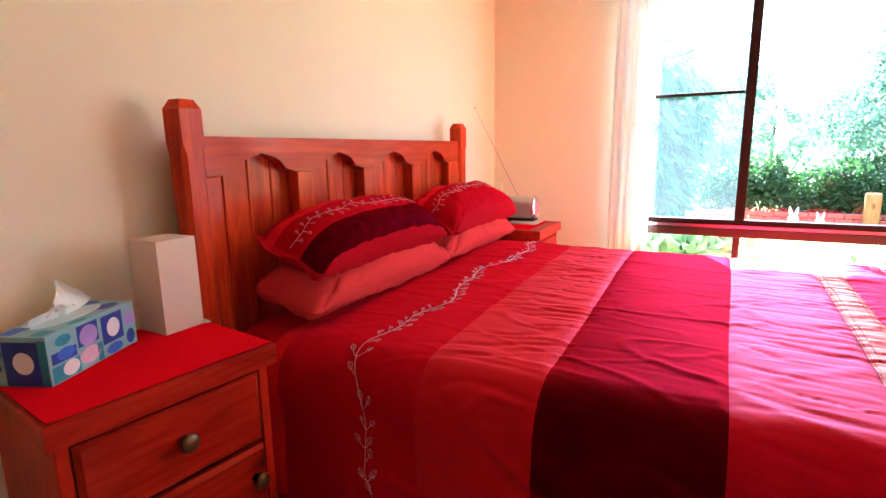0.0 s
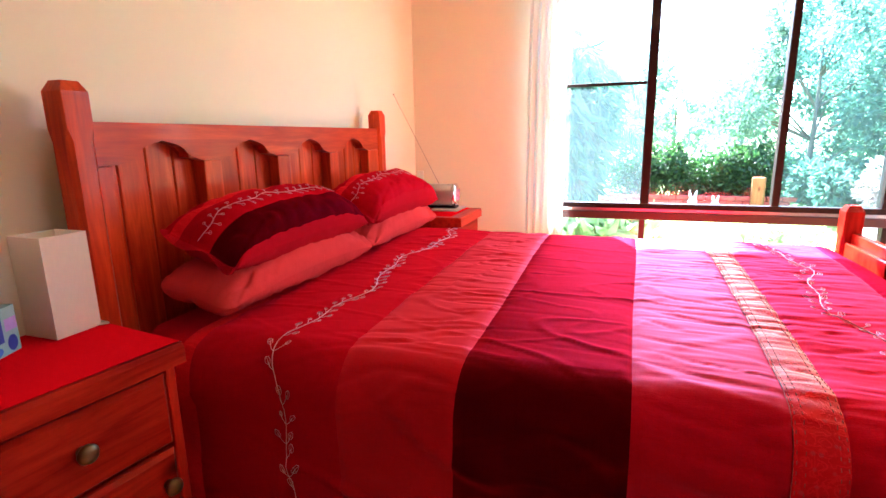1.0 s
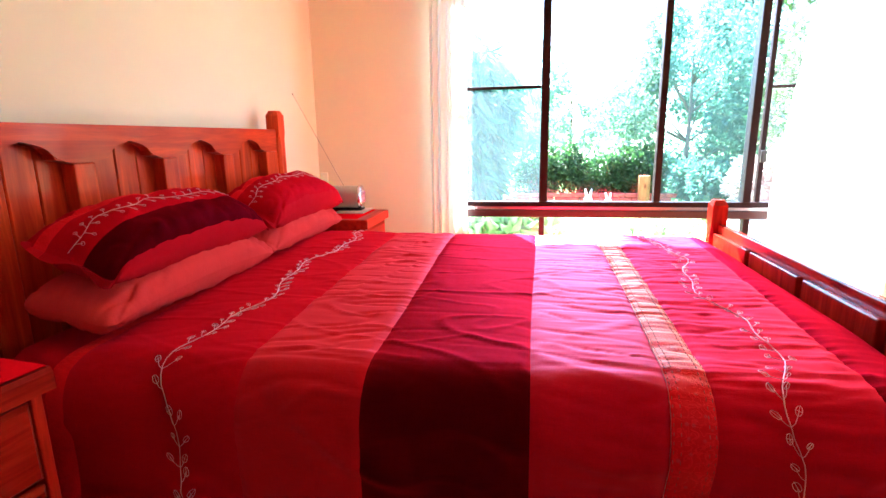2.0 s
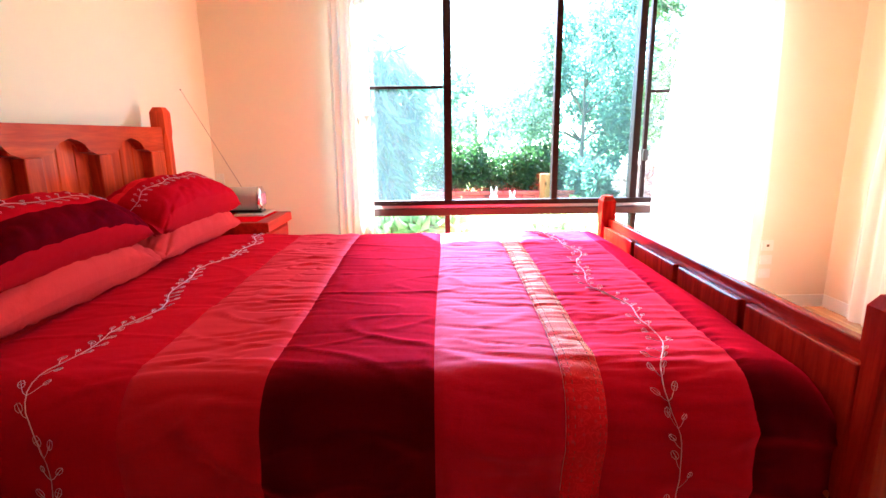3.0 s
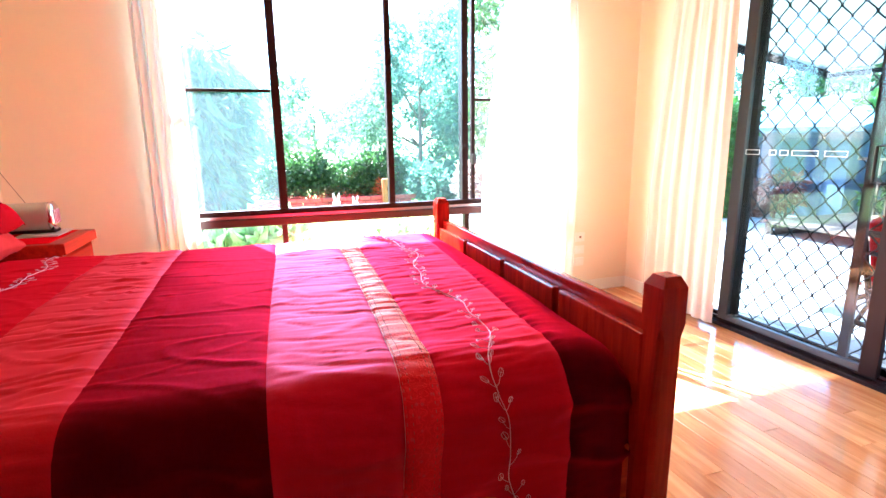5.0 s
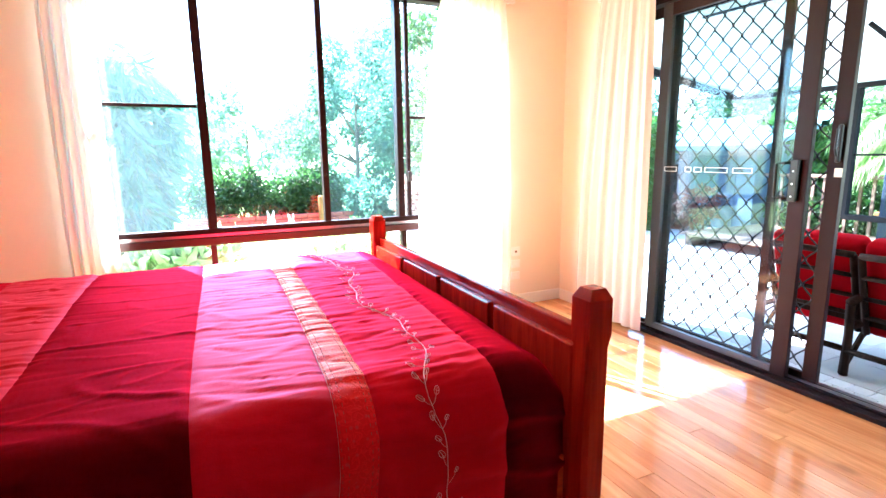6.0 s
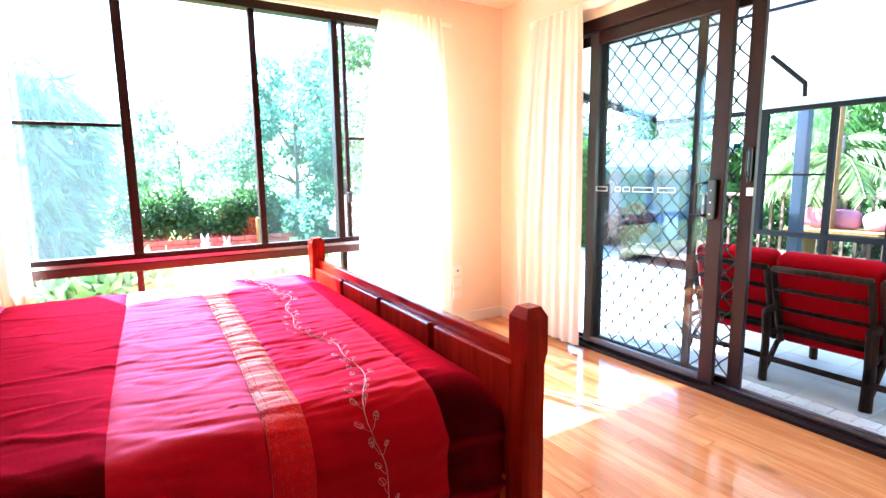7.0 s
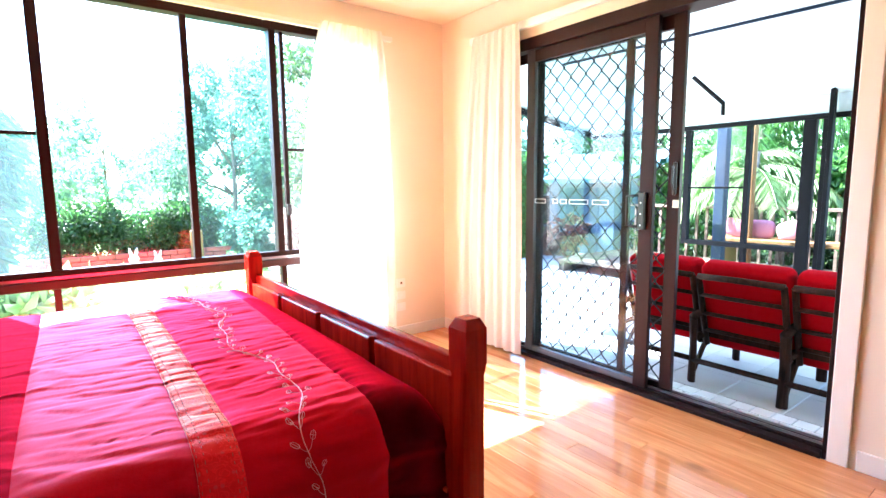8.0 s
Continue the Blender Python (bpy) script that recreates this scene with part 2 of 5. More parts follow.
def trim_band():
    """Red and gold woven ribbon with small scrolls and dotted borders."""
    n = Nodes("red_gold_ribbon")
    v1 = n.t.nodes.new("ShaderNodeTexVoronoi")
    v1.inputs["Scale"].default_value = 42.0
    n.link(n.co, v1.inputs["Vector"])
    f = n.ramp(n.noise(n.co, 48.0, 2.0, 0.5, 1.5), (0.44, (0, 0, 0)), (0.485, (1, 1, 1)), (0.515, (1, 1, 1)), (0.56, (0, 0, 0)))
    c = n.mix(f, (0.66, 0.001, 0.006), (0.76, 0.006, 0.012))
    spots = n.ramp(v1.outputs["Distance"], (0.1, (1, 1, 1)), (0.22, (0, 0, 0)))
    c = n.mix(spots, c, (0.60, 0.03, 0.04))
    n.link(c, n.b.inputs["Base Color"])
    n.set(Roughness=0.5, Specular_IOR_Level=0.1, Sheen_Weight=0.3, Sheen_Roughness=0.3)
    n.b.inputs["Sheen Tint"].default_value = (1.0, 0.06, 0.06, 1)
    n.bump(f, 0.4, 0.001)
    add_lustre(n, (1.0, 0.56, 0.32), 0.6, 0.45, 4.0)
    return n.m


M_TRIMBAND = trim_band()
M_TRIMRED = cloth("bright_red_brocade", (0.76, 0.006, 0.010), 0.5, 0.3, 300.0, 0.3, 0.6, shine=(1.0, 0.1, 0.1))


# ---- building helpers ----
ORG = {}


def thing(name, at, label, category, group="", kind=""):
    """An Empty at the thing's base, to parent its parts."""
    ob = new(name)
    ob.empty_display_size = 0.1
    ob.location = at
    ORG[ob.name] = Vector(at)
    return tagged(ob, label, category, group, kind)


def finish(bm, name, materials, smooth=False):
    me = bpy.data.meshes.new(name)
    bmesh.ops.recalc_face_normals(bm, faces=bm.faces)
    bm.to_mesh(me)
    bm.free()
    for m in materials if isinstance(materials, (list, tuple)) else [materials]:
        me.materials.append(m)
    if smooth:
        me.polygons.foreach_set("use_smooth", [True] * len(me.polygons))
    return me


def part(name, bm, material, parent, label="", smooth=False):
    """One mesh object under a thing or a part; bm is in world places."""
    org = ORG[parent.name]
    bmesh.ops.translate(bm, vec=-org, verts=bm.verts)
    ob = new(name, finish(bm, name, material, smooth))
    ob.parent = parent
    ORG[ob.name] = org
    return tagged(ob, label)


def solid(name, bm, material, label="", category="", kind="", group="", smooth=False):
    """A thing of one mesh."""
    ob = new(name, finish(bm, name, material, smooth))
    return tagged(ob, label, category, group, kind)


def box(x0, x1, y0, y1, z0, z1, bevel=0.0, bm=None, segments=2):
    bm = bm or bmesh.new()
    r = bmesh.ops.create_cube(bm, size=1.0)
    vs = r["verts"]
    bmesh.ops.scale(bm, vec=(x1 - x0, y1 - y0, z1 - z0), verts=vs)
    bmesh.ops.translate(bm, vec=((x0 + x1) / 2, (y0 + y1) / 2, (z0 + z1) / 2), verts=vs)
    if bevel:
        es = list({e for v in vs for e in v.link_edges})
        bmesh.ops.bevel(bm, geom=es, offset=bevel, segments=segments, affect="EDGES", profile=0.5)
    return bm


def tube(points, radius, bm=None, sides=8, close=True):
    """A round bar along points; radius may be a list."""
    bm = bm or bmesh.new()
    pts = [Vector(p) for p in points]
    rad = radius if isinstance(radius, (list, tuple)) else [radius] * len(pts)
    rings = []
    for i, p in enumerate(pts):
        way = (pts[min(i + 1, len(pts) - 1)] - pts[max(i - 1, 0)]).normalized()
        side = way.cross(Vector((0, 0, 1)) if abs(way.z) < 0.95 else Vector((1, 0, 0))).normalized()
        up = side.cross(way)
        rings.append([bm.verts.new(p + rad[i] * (math.cos(a) * side + math.sin(a) * up)) for a in
                      (2 * math.pi * k / sides for k in range(sides))])
    for a, b in zip(rings, rings[1:]):
        for k in range(sides):
            bm.faces.new((a[k], a[(k + 1) % sides], b[(k + 1) % sides], b[k]))
    if close:
        bm.faces.new(rings[0][::-1])
        bm.faces.new(rings[-1])
    return bm


def lathe(profile, centre, bm=None, sides=20, axis="z"):
    """A turned form; profile is (radius, height) pairs."""
    bm = bm or bmesh.new()
    c = Vector(centre)
    rings = []
    for r, h in profile:
        ring = []
        for k in range(sides):
            a = 2 * math.pi * k / sides
            u, v = r * math.cos(a), r * math.sin(a)
            ring.append(bm.verts.new(c + Vector({"z": (u, v, h), "x": (h, u, v), "y": (u, h, v)}[axis])))
        rings.append(ring)
    for a, b in zip(rings, rings[1:]):
        for k in range(sides):
            bm.faces.new((a[k], a[(k + 1) % sides], b[(k + 1) % sides], b[k]))
    bm.faces.new(rings[0][::-1])
    bm.faces.new(rings[-1])
    return bm


def prism(outline, axis, a, b, bm=None, bevel=0.0):
    """A flat outline (two coordinates) pushed from a to b along an axis."""
    bm = bm or bmesh.new()

    def at(p, h):
        return {"x": (h, p[0], p[1]), "y": (p[0], h, p[1]), "z": (p[0], p[1], h)}[axis]

    lo = [bm.verts.new(at(p, a)) for p in outline]
    hi = [bm.verts.new(at(p, b)) for p in outline]
    n = len(outline)
    caps = [bm.faces.new(lo[::-1]), bm.faces.new(hi)]
    for k in range(n):
        bm.faces.new((lo[k], lo[(k + 1) % n], hi[(k + 1) % n], hi[k]))
    if bevel:
        bmesh.ops.bevel(bm, geom=list({e for f in caps for e in f.edges}), offset=bevel, segments=2, affect="EDGES")
    return bm


def sheet(nu, nv, f, bm=None):
    """A grid surface f(u, v) with u and v from 0 to 1."""
    bm = bm or bmesh.new()
    g = [[bm.verts.new(f(i / nu, j / nv)) for j in range(nv + 1)] for i in range(nu + 1)]
    for i in range(nu):
        for j in range(nv):
            bm.faces.new((g[i][j], g[i + 1][j], g[i + 1][j + 1], g[i][j + 1]))
    return bm


# ---- the room ----
WX, WY, DX, BY, CZ = -1.38, 3.378, 2.593, -4.2, 2.39  # head wall, window wall, door wall, back wall, ceiling
WIN = (-0.60, 1.95, 0.28, 2.19)  # window opening: x from, to, z from, to
DOOR = (0.745, 2.80, 2.09)  # door opening: y from, to, height
T = 0.16


def wall(name, blocks, label):
    bm = bmesh.new()
    for b in blocks:
        box(*b, bm=bm)
    return solid(name, bm, M_WALL, label, "wall", "structure")


wall("wall_head", [(WX - T, WX, BY - T, WY + T, -0.1, CZ)], "cream painted bedroom wall behind the bed")
# Unseen wall; its brown is made up to cut light bounced at the bed.
solid("wall_back", box(WX, DX, BY - T, BY, -0.1, CZ), plain("bounce_cutting_brown", (0.30, 0.20, 0.14), 0.7, 0.05, 2.0), "unseen plain bedroom wall, browned to cut bounce", "wall", "structure")
wall("wall_window", [(WX, WIN[0], WY, WY + T, -0.1, CZ), (WIN[1], DX + T, WY, WY + T, -0.1, CZ),
                     (WIN[0], WIN[1], WY, WY + T, -0.1, WIN[2]), (WIN[0], WIN[1], WY, WY + T, WIN[3], CZ)],
     "cream painted wall with a wide window")
wall("wall_door", [(DX, DX + T, BY - T, DOOR[0], -0.1, CZ), (DX, DX + T, DOOR[1], WY, -0.1, CZ),
                   (DX, DX + T, DOOR[0], DOOR[1], DOOR[2], CZ)], "cream painted wall with a sliding door")
solid("ceiling", box(WX - T, DX + T, BY - T, WY + T, CZ + 0.002, CZ + 0.12), M_CEIL, "plain pale ceiling", "ceiling", "structure")
solid("subfloor", box(WX, DX, BY, WY, -0.1, -0.012), M_GAP, "dark base under the floor boards", "floor", "structure")

bm = bmesh.new()
SK = 0.085
for b in ((WX, DX, WY - 0.014, WY - 0.001, 0.001, SK), (WX, WX + 0.014, BY, WY - 0.016, 0.001, SK),
          (DX - 0.014, DX - 0.001, DOOR[1] + 0.01, WY - 0.016, 0.001, SK), (DX - 0.014, DX - 0.001, BY, DOOR[0] - 0.1, 0.001, SK)):
    box(*b, bevel=0.003, bm=bm)
solid("baseboard", bm, M_TRIM, "white painted skirting board", "skirting", "structure")


# ---- window ----
def window_wall():
    y0 = WY + 0.02
    w = thing("window_1", (0.6, y0, WIN[2]), "wide dark-framed window onto the garden", "window", kind="structure")
    x0, x1, z0, z1 = WIN
    bm = box(x0, x0 + 0.05, y0, y0 + 0.09, z0, z1, 0.004)
    box(x1 - 0.05, x1, y0, y0 + 0.09, z0, z1, 0.004, bm)
    box(x0 + 0.051, x1 - 0.051, y0, y0 + 0.09, z1 - 0.05, z1, 0.004, bm)
    box(x0 + 0.051, x1 - 0.051, y0, y0 + 0.09, z0, z0 + 0.05, 0.004, bm)
    part("window_frame", bm, M_FRAME, w)
    part("transom", box(x0 + 0.052, x1 - 0.052, y0 - 0.012, y0 + 0.08, 0.648, 0.694, 0.004), M_FRAME_RED, w, "red-brown transom")
    part("track", box(x0 + 0.053, x1 - 0.053, y0 + 0.012, y0 + 0.07, 0.695, 0.712), M_ALU, w, "pale aluminium sliding track")
    part("bottom_rail", box(x0 + 0.052, x1 - 0.052, y0 + 0.008, y0 + 0.06, 0.713, 0.745, 0.003), M_FRAME, w)
    part("mullion", box(0.056, 0.106, y0 - 0.004, y0 + 0.07, 0.746, z1 - 0.051, 0.004), M_FRAME, w)
    part("mullion", box(0.058, 0.092, y0, y0 + 0.06, z0 + 0.051, 0.647, 0.004), M_FRAME_RED, w)
    part("mullion", box(0.742, 0.78, y0 + 0.004, y0 + 0.06, 0.746, z1 - 0.051, 0.004), M_FRAME, w)
    part("mullion", box(1.244, 1.287, y0 - 0.004, y0 + 0.07, 0.746, z1 - 0.051, 0.004), M_FRAME, w)
    part("mullion", box(1.262, 1.296, y0, y0 + 0.06, z0 + 0.051, 0.647, 0.004), M_FRAME, w)
    part("sash_stile", box(1.32, 1.345, y0 + 0.02, y0 + 0.055, 0.746, z1 - 0.051, 0.003), M_FRAME, w)
    part("latch", box(1.318, 1.347, y0 - 0.004, y0 + 0.019, 0.98, 1.05, 0.004), M_BLACK, w, "small black latch")
    part("glazing_bar", box(x0 + 0.051, 0.055, y0 + 0.02, y0 + 0.045, 1.433, 1.451, 0.002), M_FRAME, w)
    part("glazing_bar", box(1.346, x1 - 0.051, y0 + 0.02, y0 + 0.045, 1.395, 1.413, 0.002), M_FRAME, w)
    yg = y0 + 0.03
    panes = [(x0 + 0.05, 0.056, 0.745, 1.433, M_GLASS_HAZE), (x0 + 0.05, 0.056, 1.451, z1 - 0.05, M_GLASS_HAZE),
             (0.106, 0.742, 0.745, z1 - 0.05, M_GLASS), (0.78, 1.244, 0.745, z1 - 0.05, M_GLASS_TINT),
             (1.345, x1 - 0.05, 0.745, 1.395, M_GLASS), (1.345, x1 - 0.05, 1.413, z1 - 0.05, M_GLASS),
             (1.287, 1.32, 0.745, z1 - 0.05, M_GLASS),
             (x0 + 0.05, 0.058, z0 + 0.05, 0.648, M_GLASS), (0.092, 1.262, z0 + 0.05, 0.648, M_GLASS),
             (1.296, x1 - 0.05, z0 + 0.05, 0.648, M_GLASS)]
    for a, b, c, d, m in panes:
        g = part("pane", box(a, b, yg, yg + 0.004, c, d), m, w)
        g.visible_shadow = False
    part("window_sill", box(x0, x1, WY - 0.02, y0 - 0.001, WIN[2] - 0.02, WIN[2] - 0.001, 0.004), M_TRIM, w, "white painted sill")


window_wall()
tr = thing("curtain_track", (0.6, WY - 0.05, 2.17), "white curtain track over the window", "curtain track")
part("rail", box(-0.72, 2.1, WY - 0.065, WY - 0.035, 2.172, 2.205, 0.004), M_TRIM, tr)
for bx in (-0.68, 0.3, 1.2, 2.06):
    part("bracket", box(bx, bx + 0.02, WY - 0.034, WY - 0.001, 2.178, 2.2, 0.002), M_TRIM, tr)
tr = thing("curtain_track", (DX - 0.05, 1.8, 2.15), "white curtain track over the sliding door", "curtain track")
part("rail", box(DX - 0.065, DX - 0.035, 0.55, 2.98, 2.135, 2.185, 0.004), M_TRIM, tr)
for by in (0.6, 1.5, 2.3, 2.94):
    part("bracket", box(DX - 0.034, DX - 0.001, by, by + 0.02, 2.145, 2.175, 0.002), M_TRIM, tr)


def curtain(top, bottom, z_top, z_low, deep, axis, off, folds, label, seed, material=None):
    """Gathered curtain: pleats at the head, looser folds below."""
    rnd = random.Random(seed)
    ph = [rnd.uniform(0, 6.28) for _ in range(4)]
    heading = 0.09

    def f(u, v):
        z = z_top + (z_low - z_top) * v
        k = min(1.0, v * 1.6) ** 0.7
        a = top[0] + (bottom[0] - top[0]) * k + u * ((top[1] - top[0]) + k * ((bottom[1] - bottom[0]) - (top[1] - top[0])))
        t = 2 * math.pi * folds * u
        wave = math.sin(t + ph[0] + 0.6 * math.sin(2.1 * v + ph[1])) + 0.45 * math.sin(0.53 * t + ph[2] + 1.7 * v)
        wave += 0.25 * math.sin(2.6 * t + ph[3]) * (1 - 0.6 * v)
        tight = 0.35 + 0.65 * min(1.0, max(0.0, (z_top - z) - heading * 0.4) / 0.5)
        w = off + deep * wave * tight
        a += 0.25 * deep * math.cos(t + ph[1]) * tight
        return (a, w, z) if axis == "x" else (w, a, z)

    return solid("curtain", sheet(folds * 14, 60, f), material or M_SHEER, label, "curtain", smooth=True)


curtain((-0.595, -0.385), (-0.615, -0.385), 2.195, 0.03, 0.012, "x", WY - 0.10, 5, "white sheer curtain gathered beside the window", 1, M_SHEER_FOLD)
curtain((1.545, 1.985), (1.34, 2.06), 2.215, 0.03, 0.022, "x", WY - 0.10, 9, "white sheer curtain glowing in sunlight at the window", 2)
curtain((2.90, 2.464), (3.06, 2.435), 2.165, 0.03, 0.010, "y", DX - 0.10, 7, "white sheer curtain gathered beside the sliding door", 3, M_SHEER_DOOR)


# ---- sliding door ----
def sliding_door():
    y0, y1, h = DOOR
    d = thing("door_1", (DX + 0.06, 1.7, 0), "dark bronze sliding glass door standing open", "sliding door", kind="structure")
    xf = DX - 0.006
    bm = box(xf, DX + 0.15, y0, y0 + 0.018, 0.0, h, 0.003)
    box(xf, DX + 0.15, y1 - 0.04, y1, 0.0, h, 0.003, bm)
    part("jamb", bm, M_FRAME, d)
    part("head", box(xf, DX + 0.15, y0 + 0.019, y1 - 0.041, h - 0.075, h, 0.004), M_DOOR, d)
    part("threshold", box(xf - 0.012, DX + 0.16, y0 + 0.019, y1 - 0.041, -0.03, 0.022, 0.004), M_FRAME, d)
    for k, x in enumerate((0.03, 0.075, 0.12)):
        part("track", box(DX + x, DX + x + 0.008, y0 + 0.02, y1 - 0.042, 0.022, 0.034), M_ALU if k else M_FRAME, d)

    def leaf_frame(name, ya, yb, x, stile_a, stile_b, mat_a, mat_b):
        ob = part(name, box(x, x + 0.03, ya, ya + stile_a, 0.036, h - 0.078, 0.003), mat_a, d)
        part("stile", box(x, x + 0.03, yb - stile_b, yb, 0.036, h - 0.078, 0.003), mat_b, ob)
        part("rail", box(x + 0.001, x + 0.029, ya + stile_a, yb - stile_b, h - 0.15, h - 0.079, 0.003), mat_a, ob)
        part("rail", box(x + 0.001, x + 0.029, ya + stile_a, yb - stile_b, 0.037, 0.072, 0.003), mat_b, ob)
        return ob

    g = leaf_frame("glass_leaf", 1.592, 2.50, DX + 0.02, 0.078, 0.066, M_DOOR, M_DOOR_GREY)
    p = part("pane", box(DX + 0.033, DX + 0.038, 1.67, 2.434, 0.072, h - 0.15), M_GLASS_DOOR, g)
    p.visible_shadow = False
    lk = part("lock", box(DX - 0.004, DX + 0.019, 1.624, 1.664, 0.915, 1.115, 0.005), M_BLACK, g, "black pull handle and lock")
    part("pull", tube([(DX + 0.012, 1.668, 0.93), (DX - 0.012, 1.683, 0.932), (DX - 0.014, 1.718, 0.935), (DX - 0.014, 1.72, 1.095), (DX - 0.012, 1.683, 1.098), (DX + 0.012, 1.668, 1.10)], 0.008, sides=8), M_BLACK, lk)
    for z in (0.94, 1.0, 1.06):
        part("screw", lathe([(0.004, 0), (0.004, 0.003)], (DX - 0.0075, 1.644, z), sides=8, axis="x"), M_ALU, lk)
    s = leaf_frame("screen_leaf", 1.478, 2.46, DX + 0.075, 0.066, 0.04, M_DOOR, M_FRAME)
    hd = part("handle", box(DX + 0.056, DX + 0.069, 1.487, 1.510, 1.10, 1.27, 0.008), M_BLACK, s, "black lever plate")
    part("lever", tube([(DX + 0.05, 1.498, 1.13), (DX + 0.035, 1.498, 1.16), (DX + 0.04, 1.498, 1.25)], 0.006), M_BLACK, hd)
    part("sticker", box(DX + 0.067, DX + 0.0695, 1.475, 1.507, 1.035, 1.075), M_PLATE, s, "small white sticker")
    part("sticker", box(DX + 0.078, DX + 0.08, 1.556, 1.592, 1.268, 1.292), M_LABEL, s, "small green label")
    # diamond grille: ogee wires that swell where they meet
    bm = bmesh.new()
    ya, yb, za, zb, xg = 1.544, 2.42, 0.072, h - 0.15, DX + 0.09
    cols, rows = 8, 2 * round((zb - za) / 0.128)
    wy, hz = (yb - ya) / cols, (zb - za) / rows
    for c in range(cols + 1):
        for sgn in (1, -1):
            if c in (0, cols) and (sgn < 0) == (c == 0):
                continue
            run, thick = [], []
            for k in range(rows * 6 + 1):
                r = k / 6
                side = 0.25 - 0.25 * math.cos(math.pi * r)
                side += 0.025 * math.sin(2 * math.pi * r) * (1 if int(r) % 2 == 0 else -1)
                run.append((xg, min(max(ya + wy * (c + sgn * side), ya), yb), za + hz * r))
                thick.append(0.0076 if k % 6 == 0 else 0.0042)
            tube(run, thick, bm, 5)
    part("diamond_grille", bm, M_BLACK, s, "black diamond security mesh")
    # fixed panel behind the sliding leaf: its meeting stile, rails and glass
    fx = part("fixed_stile", box(DX + 0.052, DX + 0.072, 1.752, 1.796, 0.036, h - 0.078, 0.002), M_DOOR, d)
    part("rail", box(DX + 0.053, DX + 0.071, 1.797, y1 - 0.042, h - 0.14, h - 0.079, 0.002), M_DOOR, fx)
    part("rail", box(DX + 0.053, DX + 0.071, 1.797, y1 - 0.042, 0.037, 0.062, 0.002), M_FRAME, fx)
    p = part("pane", box(DX + 0.060, DX + 0.064, 1.80, y1 - 0.042, 0.062, h - 0.14), M_GLASS_FIXED, fx)
    p.visible_shadow = False
    # a line of pale safety marks on the glass, blank bars
    marks = bmesh.new()
    for a, b in ((2.43, 2.34), (2.28, 2.24), (2.22, 2.17), (2.15, 2.01), (1.98, 1.87)):
        z = 1.055
        for q in ((b, a, z + 0.011, z + 0.014), (b, a, z - 0.014, z - 0.011), (b, b + 0.003, z - 0.011, z + 0.011), (a - 0.003, a, z - 0.011, z + 0.011)):
            box(DX + 0.0305, DX + 0.032, *q, bm=marks)
    part("safety_mark", marks, M_PLATE, g, "pale outlined safety bars")
    # white architrave
    bm = box(DX - 0.018, DX - 0.001, y0 - 0.075, y0 - 0.002, 0.0, h + 0.02, 0.004)
    a = solid("trim_door", bm, M_TRIM, "white painted door architrave", "architrave", "structure")


sliding_door()


# ---- the bed ----
HX, FX, YN, YF, PS = -1.25, 0.81, 0.978, 2.657, 0.066  # head and foot post faces, near and far sides, post width
ZH, ZF, YM = 1.282, 0.842, 1.8175


def bed_post(bed, x0, y0, z_top, z_stop, post_mat):
    """Square post with a faceted cap and stopped chamfers below the shoulder."""
    c = Vector((x0 + PS / 2, y0 + PS / 2, 0))
    h = PS / 2
    bm = bmesh.new()
    rings = []

    def ring(half, cut, z):
        pts = []
        for sx, sy in ((1, 1), (-1, 1), (-1, -1), (1, -1)):
            a, b = (half - cut, half), (half, half - cut)
            pair = (b, a) if sx * sy > 0 else (a, b)
            pts += [(c.x + sx * p[0], c.y + sy * p[1], z) for p in pair]
        rings.append([bm.verts.new(p) for p in pts])

    e = 0.0018
    ring(h, 0.011, 0.0)
    ring(h, 0.011, z_stop - 0.03)
    ring(h, e, z_stop)
    ring(h, e, z_top - 0.012)
    ring(h - 0.003, e, z_top - 0.006)
    ring(h - 0.012, e, z_top + 0.012)
    for a, b in zip(rings, rings[1:]):
        for k in range(8):
            bm.faces.new((a[k], a[(k + 1) % 8], b[(k + 1) % 8], b[k]))
    bm.faces.new(rings[0][::-1]), bm.faces.new(rings[-1])
    part("post", bm, post_mat, bed)


def scallop(y0, y1, z_base, z_top, centres, wide, rise, shoulder):
    """Outline of a rail whose lower edge has round arches with square shoulders."""
    pts = [(y0, z_top), (y1, z_top), (y1, z_base)]
    for c in reversed(centres):
        pts += [(c + wide + shoulder, z_base), (c + wide + shoulder * 0.5, z_base + 0.006), (c + wide, z_base + 0.010)]
        for k in range(11):
            a = math.pi * k / 10
            pts.append((c + wide * 0.96 * math.cos(a), z_base + 0.012 + (rise - 0.012) * math.sin(a)))
        pts += [(c - wide, z_base + 0.010), (c - wide - shoulder * 0.5, z_base + 0.006), (c - wide - shoulder, z_base)]
    pts += [(y0, z_base)]
    return pts


